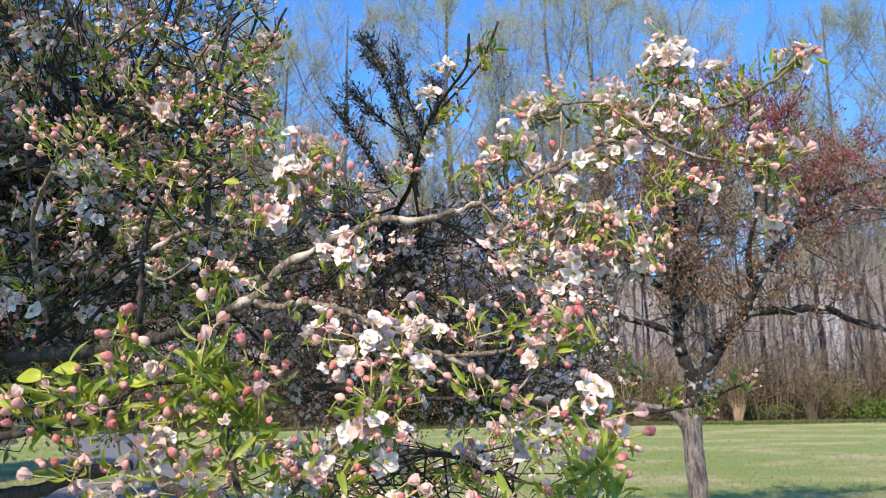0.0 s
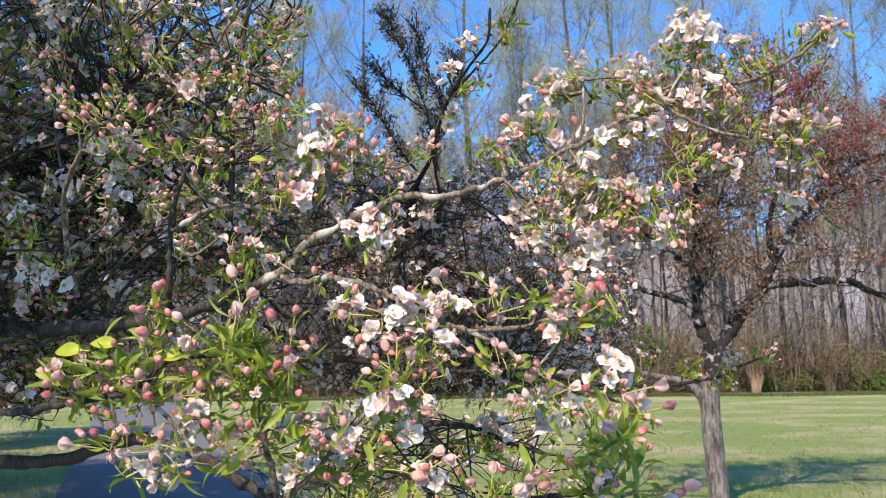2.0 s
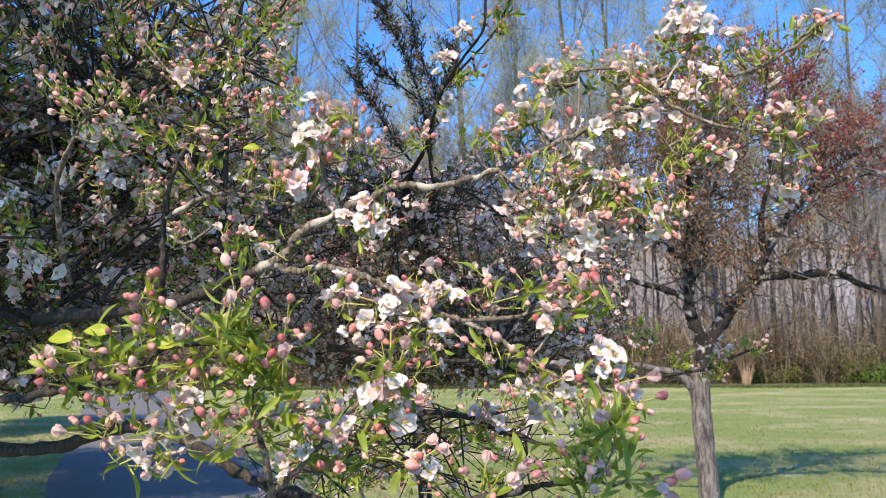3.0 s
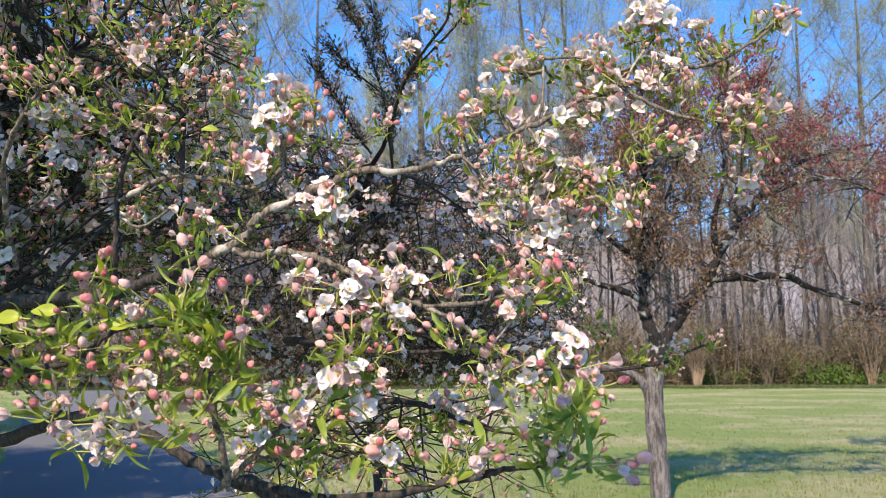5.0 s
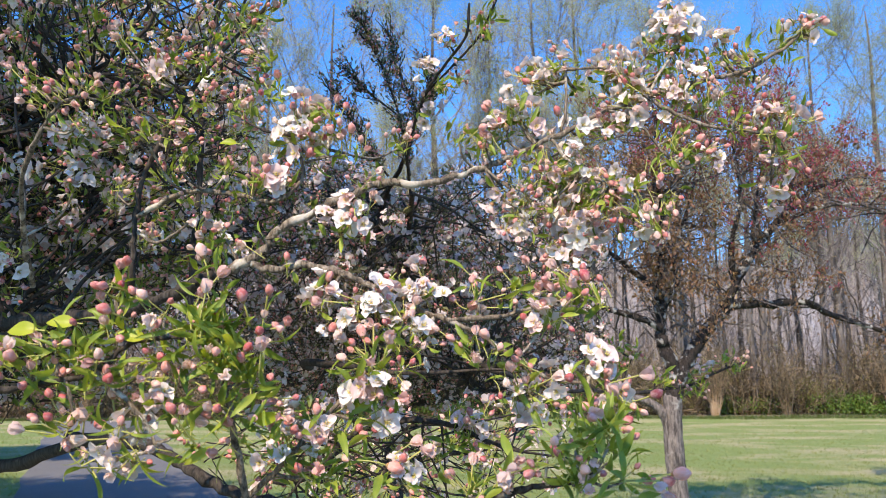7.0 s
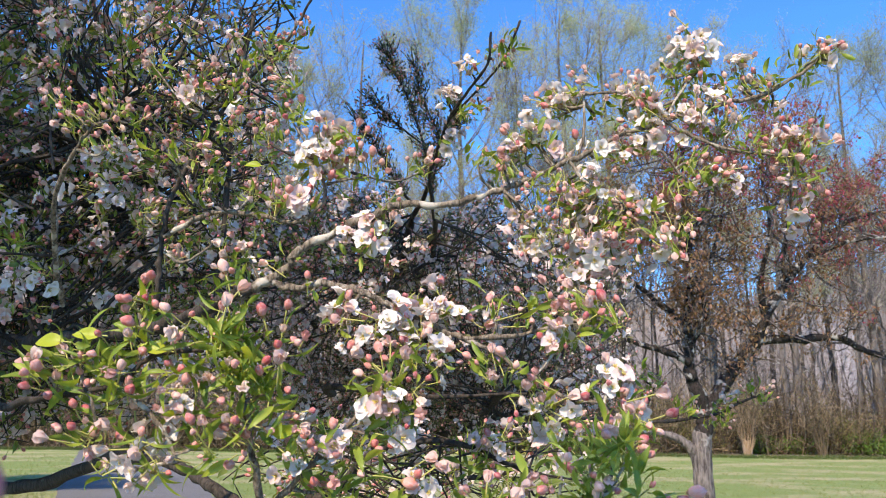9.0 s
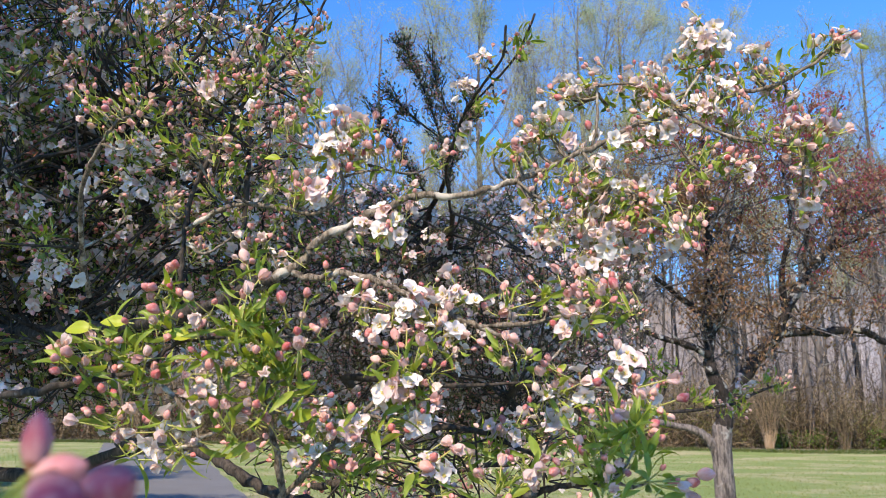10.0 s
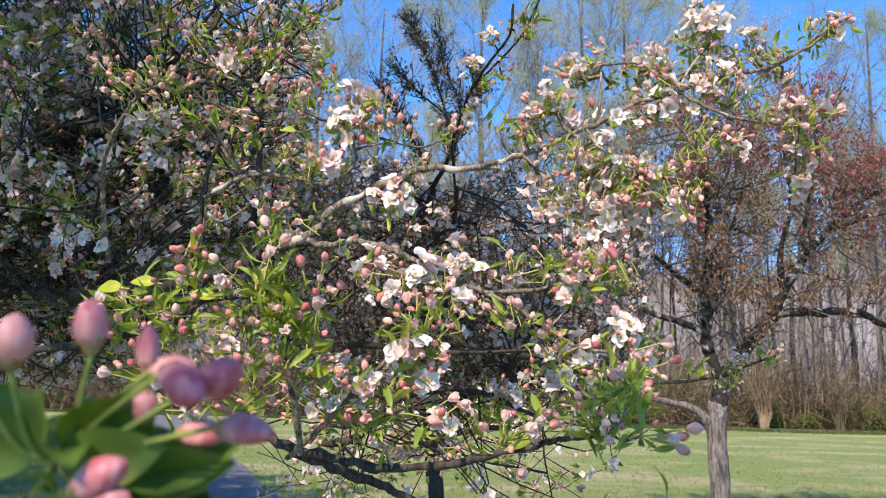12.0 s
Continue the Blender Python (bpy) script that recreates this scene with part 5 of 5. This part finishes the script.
    part("foliage", crimson.mesh("foliage", CRIMSON_LEAF, CRIMSON_LEAF), ob, "crimson young leaves", "stuff")
    part("bud_mass", buds.mesh("bud_mass", CRIMSON, CRIMSON), ob, "crimson flower buds", "stuff")
    return ob


def added_shade_tree(x, y, spin, label):
    """A broad crabapple in full young leaf, added beside the path to shade it."""
    rr = np.random.default_rng(17)
    ob = root("crabapple_tree", (0, 0, 0), label, "tree")
    limb("trunk", ob, [(0, 0, -0.1), (0.02, 0, 0.6), (-0.02, 0.02, 1.2), (0.0, 0, 1.7)], 0.11, 0.085, BARK_SHADED, 10)
    wood, leaves, flowers = Mass(), Mass(), Mass()
    tips = []
    la, fa = [s.arrays() for s in LEAVES_LO], [s.arrays() for s in BLOSSOMS_LO]

    def inside(p):
        return ((p[0] - 0.6) / 2.3) ** 2 + (p[1] / 2.3) ** 2 + ((p[2] - 3.1) / 1.5) ** 2 < 1

    for k in range(9):
        a = k * 0.7 + rr.uniform(-0.2, 0.2)
        end = np.array((0.6 + 1.7 * math.cos(a), 1.7 * math.sin(a), rr.uniform(2.2, 3.9)))
        line = limb("branch", ob, [(0, 0, 1.6), end * 0.5 + np.array((0, 0, 1.0)), end], 0.05, 0.012, BARK_SHADED, 7)
        for i in range(3, len(line)):
            for _ in range(3):
                spray(wood, tips, line[i], rr.normal(0, 1, 3) + np.array((0, 0, 0.3)), rr.uniform(0.6, 1.3), 0.012, 2, inside, rr, 0.03, 0.25, 0.14)
    for p, d in tips:
        for _ in range(8):
            leaves.put(la[int(rr.integers(6))], turn(rr.normal(0, 1, 3)), p + rr.normal(0, 0.08, 3), rr.uniform(1.8, 2.9))
        for _ in range(3):
            flowers.put(fa[int(rr.integers(6))], turn(rr.normal(0, 1, 3)), p + rr.normal(0, 0.05, 3), rr.uniform(1.0, 1.6))
    part("twigwork", wood.mesh("twigwork", BARK_SHADED), ob, kind="stuff")
    part("foliage", leaves.mesh("foliage", LEAF_MASS), ob, "small green spring leaves", "stuff")
    part("blossom_mass", flowers.mesh("blossom_mass", PETAL_MASS, STALK), ob, "white open blossoms", "stuff")
    ob.matrix_basis = pose(x, y, 0, 0, 0, spin)
    return ob


def sprig_bud(hub, base, tip, wide):
    """One bud from its base to its tip, with its calyx and a bent stalk from the hub."""
    base, tip = np.array(base) - hub, np.array(tip) - hub
    way = tip - base
    n = np.linalg.norm(way)
    way = way / n
    r = turn(way, rng.uniform(0, 6.28))
    s = Shape()
    prof = [(n * 1.04 * t, wide * 0.5 * max(0.06, math.sin(math.pi * (0.10 + 0.90 * t ** 1.1) ** 0.92) ** 0.62)) for t in np.linspace(0, 1, 13)]
    v, f = lathe(prof, 18)
    ang = np.arctan2(v[:, 1], v[:, 0])
    fold = 1 + 0.07 * np.sin(3 * ang + v[:, 2] / n * 2.4) + 0.035 * np.sin(5 * ang - v[:, 2] / n * 2)
    v[:, :2] *= fold[:, None]
    s.add(v @ r.T + base, f, 0, v[:, 2] / n)
    v, f = lathe([(-0.30 * wide, 0.10 * wide), (-0.14 * wide, 0.22 * wide), (0.04 * wide, 0.30 * wide), (0.24 * wide, 0.40 * wide)], 10)
    v[30::2, 2] -= 0.14 * wide
    s.add(v @ r.T + base, f, 2)
    foot = base - way * 0.28 * wide
    line = spline([(0, 0, 0), foot * 0.5 - way * 0.006 + np.array((0, 0, -0.002)), foot], 5)
    v, f = tube(line, np.linspace(0.0012, 0.0010, len(line)), 6)
    return s.add(v, f, 1)


def foreground_sprig(ob):
    """The tip of a low bough close to the eye, with pink buds and broad leaves."""
    limb("branch", ob, [(-1.9, 2.05, 1.65), (-1.5, 1.3, 1.35), (-1.05, 0.5, 1.12), (-0.62, 0.12, 1.10), (-0.34, 0.17, 1.25), (-0.19, 0.24, 1.37), (-0.135, 0.25, 1.428)], 0.014, 0.002, BARK_SHADED, 7)
    hub = np.array((-0.128, 0.25, 1.440))
    c = new("flower_cluster")
    c.parent = ob
    c.matrix_parent_inverse = Matrix.Translation(-ob.matrix_basis.translation)
    c.matrix_basis = Matrix.Translation(hub)
    for base, tip, wide in (
        ((-0.134, 0.228, 1.475), (-0.130, 0.222, 1.490), 0.0125), ((-0.1142, 0.241, 1.481), (-0.1165, 0.241, 1.497), 0.0118),
        ((-0.100, 0.256, 1.474), (-0.1015, 0.258, 1.490), 0.0085), ((-0.092, 0.245, 1.473), (-0.077, 0.242, 1.4755), 0.0095),
        ((-0.078, 0.225, 1.472), (-0.061, 0.208, 1.4645), 0.0125), ((-0.071, 0.230, 1.4675), (-0.053, 0.219, 1.474), 0.0125),
        ((-0.097, 0.250, 1.466), (-0.096, 0.248, 1.455), 0.0085), ((-0.065, 0.240, 1.4545), (-0.047, 0.239, 1.4535), 0.0105),
        ((-0.086, 0.260, 1.451), (-0.071, 0.262, 1.4515), 0.0110), ((-0.108, 0.230, 1.434), (-0.091, 0.228, 1.4435), 0.0115),
        ((-0.106, 0.232, 1.428), (-0.090, 0.230, 1.4325), 0.0115), ((-0.150, 0.235, 1.468), (-0.154, 0.232, 1.482), 0.0115),
    ):
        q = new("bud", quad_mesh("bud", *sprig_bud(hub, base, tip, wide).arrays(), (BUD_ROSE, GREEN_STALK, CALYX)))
        q.parent = c
    broad = [quad_mesh("leaf", *leaf_shape(0.036, w, q, 0.30, 10, 7, rng).arrays(), (LEAF_SHADED, STALK)) for w, q in ((0.0098, 0.5), (0.0088, 0.9), (0.0108, 1.2))]
    k = 0
    for way, spin, size in (((0.020, -0.006, 0.026), 1.2, 0.80), ((0.016, -0.022, 0.012), 0.3, 0.85), ((0.034, -0.02, 0.004), 1.7, 0.9), ((0.002, -0.02, 0.016), 2.4, 0.75), ((0.006, -0.02, -0.006), 2.6, 0.72), ((0.048, 0.002, 0.006), 0.9, 1.15), ((0.060, 0.004, -0.004), 2.0, 1.25),
                            ((0.05, 0.0, -0.016), 0.4, 1.2), ((0.030, 0.012, -0.012), 3.0, 1.0), ((-0.02, -0.004, 0.022), 0.2, 0.8), ((-0.025, 0.0, 0.004), 1.4, 0.9),
                            ((0.012, 0.012, 0.020), 4.0, 0.7), ((0.03, 0.006, 0.016), 5.0, 0.8), ((-0.004, -0.012, -0.02), 1.0, 0.8), ((0.03, 0.02, 0.004), 0.7, 1.3), ((0.055, 0.02, 0.0), 3.6, 1.4), ((0.04, 0.014, -0.024), 2.2, 1.3),
                            ((0.014, 0.02, -0.004), 1.9, 1.2), ((0.02, -0.004, -0.012), 4.4, 1.1), ((-0.006, 0.014, 0.012), 2.9, 1.0), ((0.07, 0.02, -0.02), 1.1, 1.3)):
        q = new("leaf", broad[k % 3])
        q.parent = c
        q.matrix_basis = to_world(turn(way, spin), (0, 0, 0), size * 1.15)
        k += 1


crabapple_near()
crabapple_behind()
beside = added_shade_tree(-7.6, 9.9, 0, "broad shady crabapple tree in leaf beside the path")
# more copies, mostly out of view, added to shade the path and lawn
copy_thing(beside, pose(-5.6, 7.6, 0, 0, 0, 20))
copy_thing(beside, pose(-9.2, 8.4, 0, 0, 0, 80))
copy_thing(beside, pose(-10.5, 10.5, 0, 0, 0, 200))
copy_thing(beside, pose(-12.4, 14.6, 0, 0, 0, 130))
copy_thing(beside, pose(-11.6, 16.4, 0, 0, 0, 40))
copy_thing(beside, pose(-12.6, 19.0, 0, 0, 0, 250))
copy_thing(beside, pose(-7.3, 6.2, 0, 0, 0, 300))
bronze = crabapple_bronze()
tagged(copy_thing(bronze, pose(9.3, 9.8, 0, 0, 0, 150)), "bronze-leaved crabapple tree at the lawn's edge")
hazed_wood()
plant_woods()
shrub(15.7, 46.6, 4.2, 34, TAN_STEM, "fan-shaped bare shrub with pale tan stems", 31, 0.26)
shrub(20.2, 47.0, 3.6, 16, BRUSH, "bare brown shrub with upright stems", 32)
shrub(26.5, 47.0, 4.4, 30, TAN_STEM, "bare shrub with pale reddish-tan stems", 33, 0.3)
shrub(-22.0, 47.2, 3.6, 26, TAN_STEM, "bare straw-coloured shrub with fanned stems", 34)
thicket()
bush(-1.5, 47.6, 4.2, 1.6, 1.9, 7000, 0.15, "bright green leafy bush", 41)
bush(6.0, 48.0, 3.5, 1.6, 1.5, 4600, 0.15, "bright green leafy bush", 42)
bush(24.8, 48.5, 3.4, 1.8, 1.5, 5200, 0.15, "low bright green bush", 43)
bush(18.6, 49.0, 2.6, 1.4, 1.1, 3600, 0.14, "low green ivy-like bush", 44)
for k, (x, w, h) in enumerate(((-30, 3.5, 2.6), (-14, 4.0, 3.0), (-8, 2.5, 2.2), (3, 3.0, 2.8), (10, 3.2, 3.2), (13.2, 2.0, 2.2), (17.8, 2.4, 3.4), (22.4, 2.6, 2.9), (29, 3.2, 3.4))):
    bush(x, 49.6 + 0.5 * math.sin(k * 2.3), w, 1.5, h, 2600, 0.11, "olive-brown undergrowth bush, half in leaf", 60 + k, OLIVE)
grass_tufts()
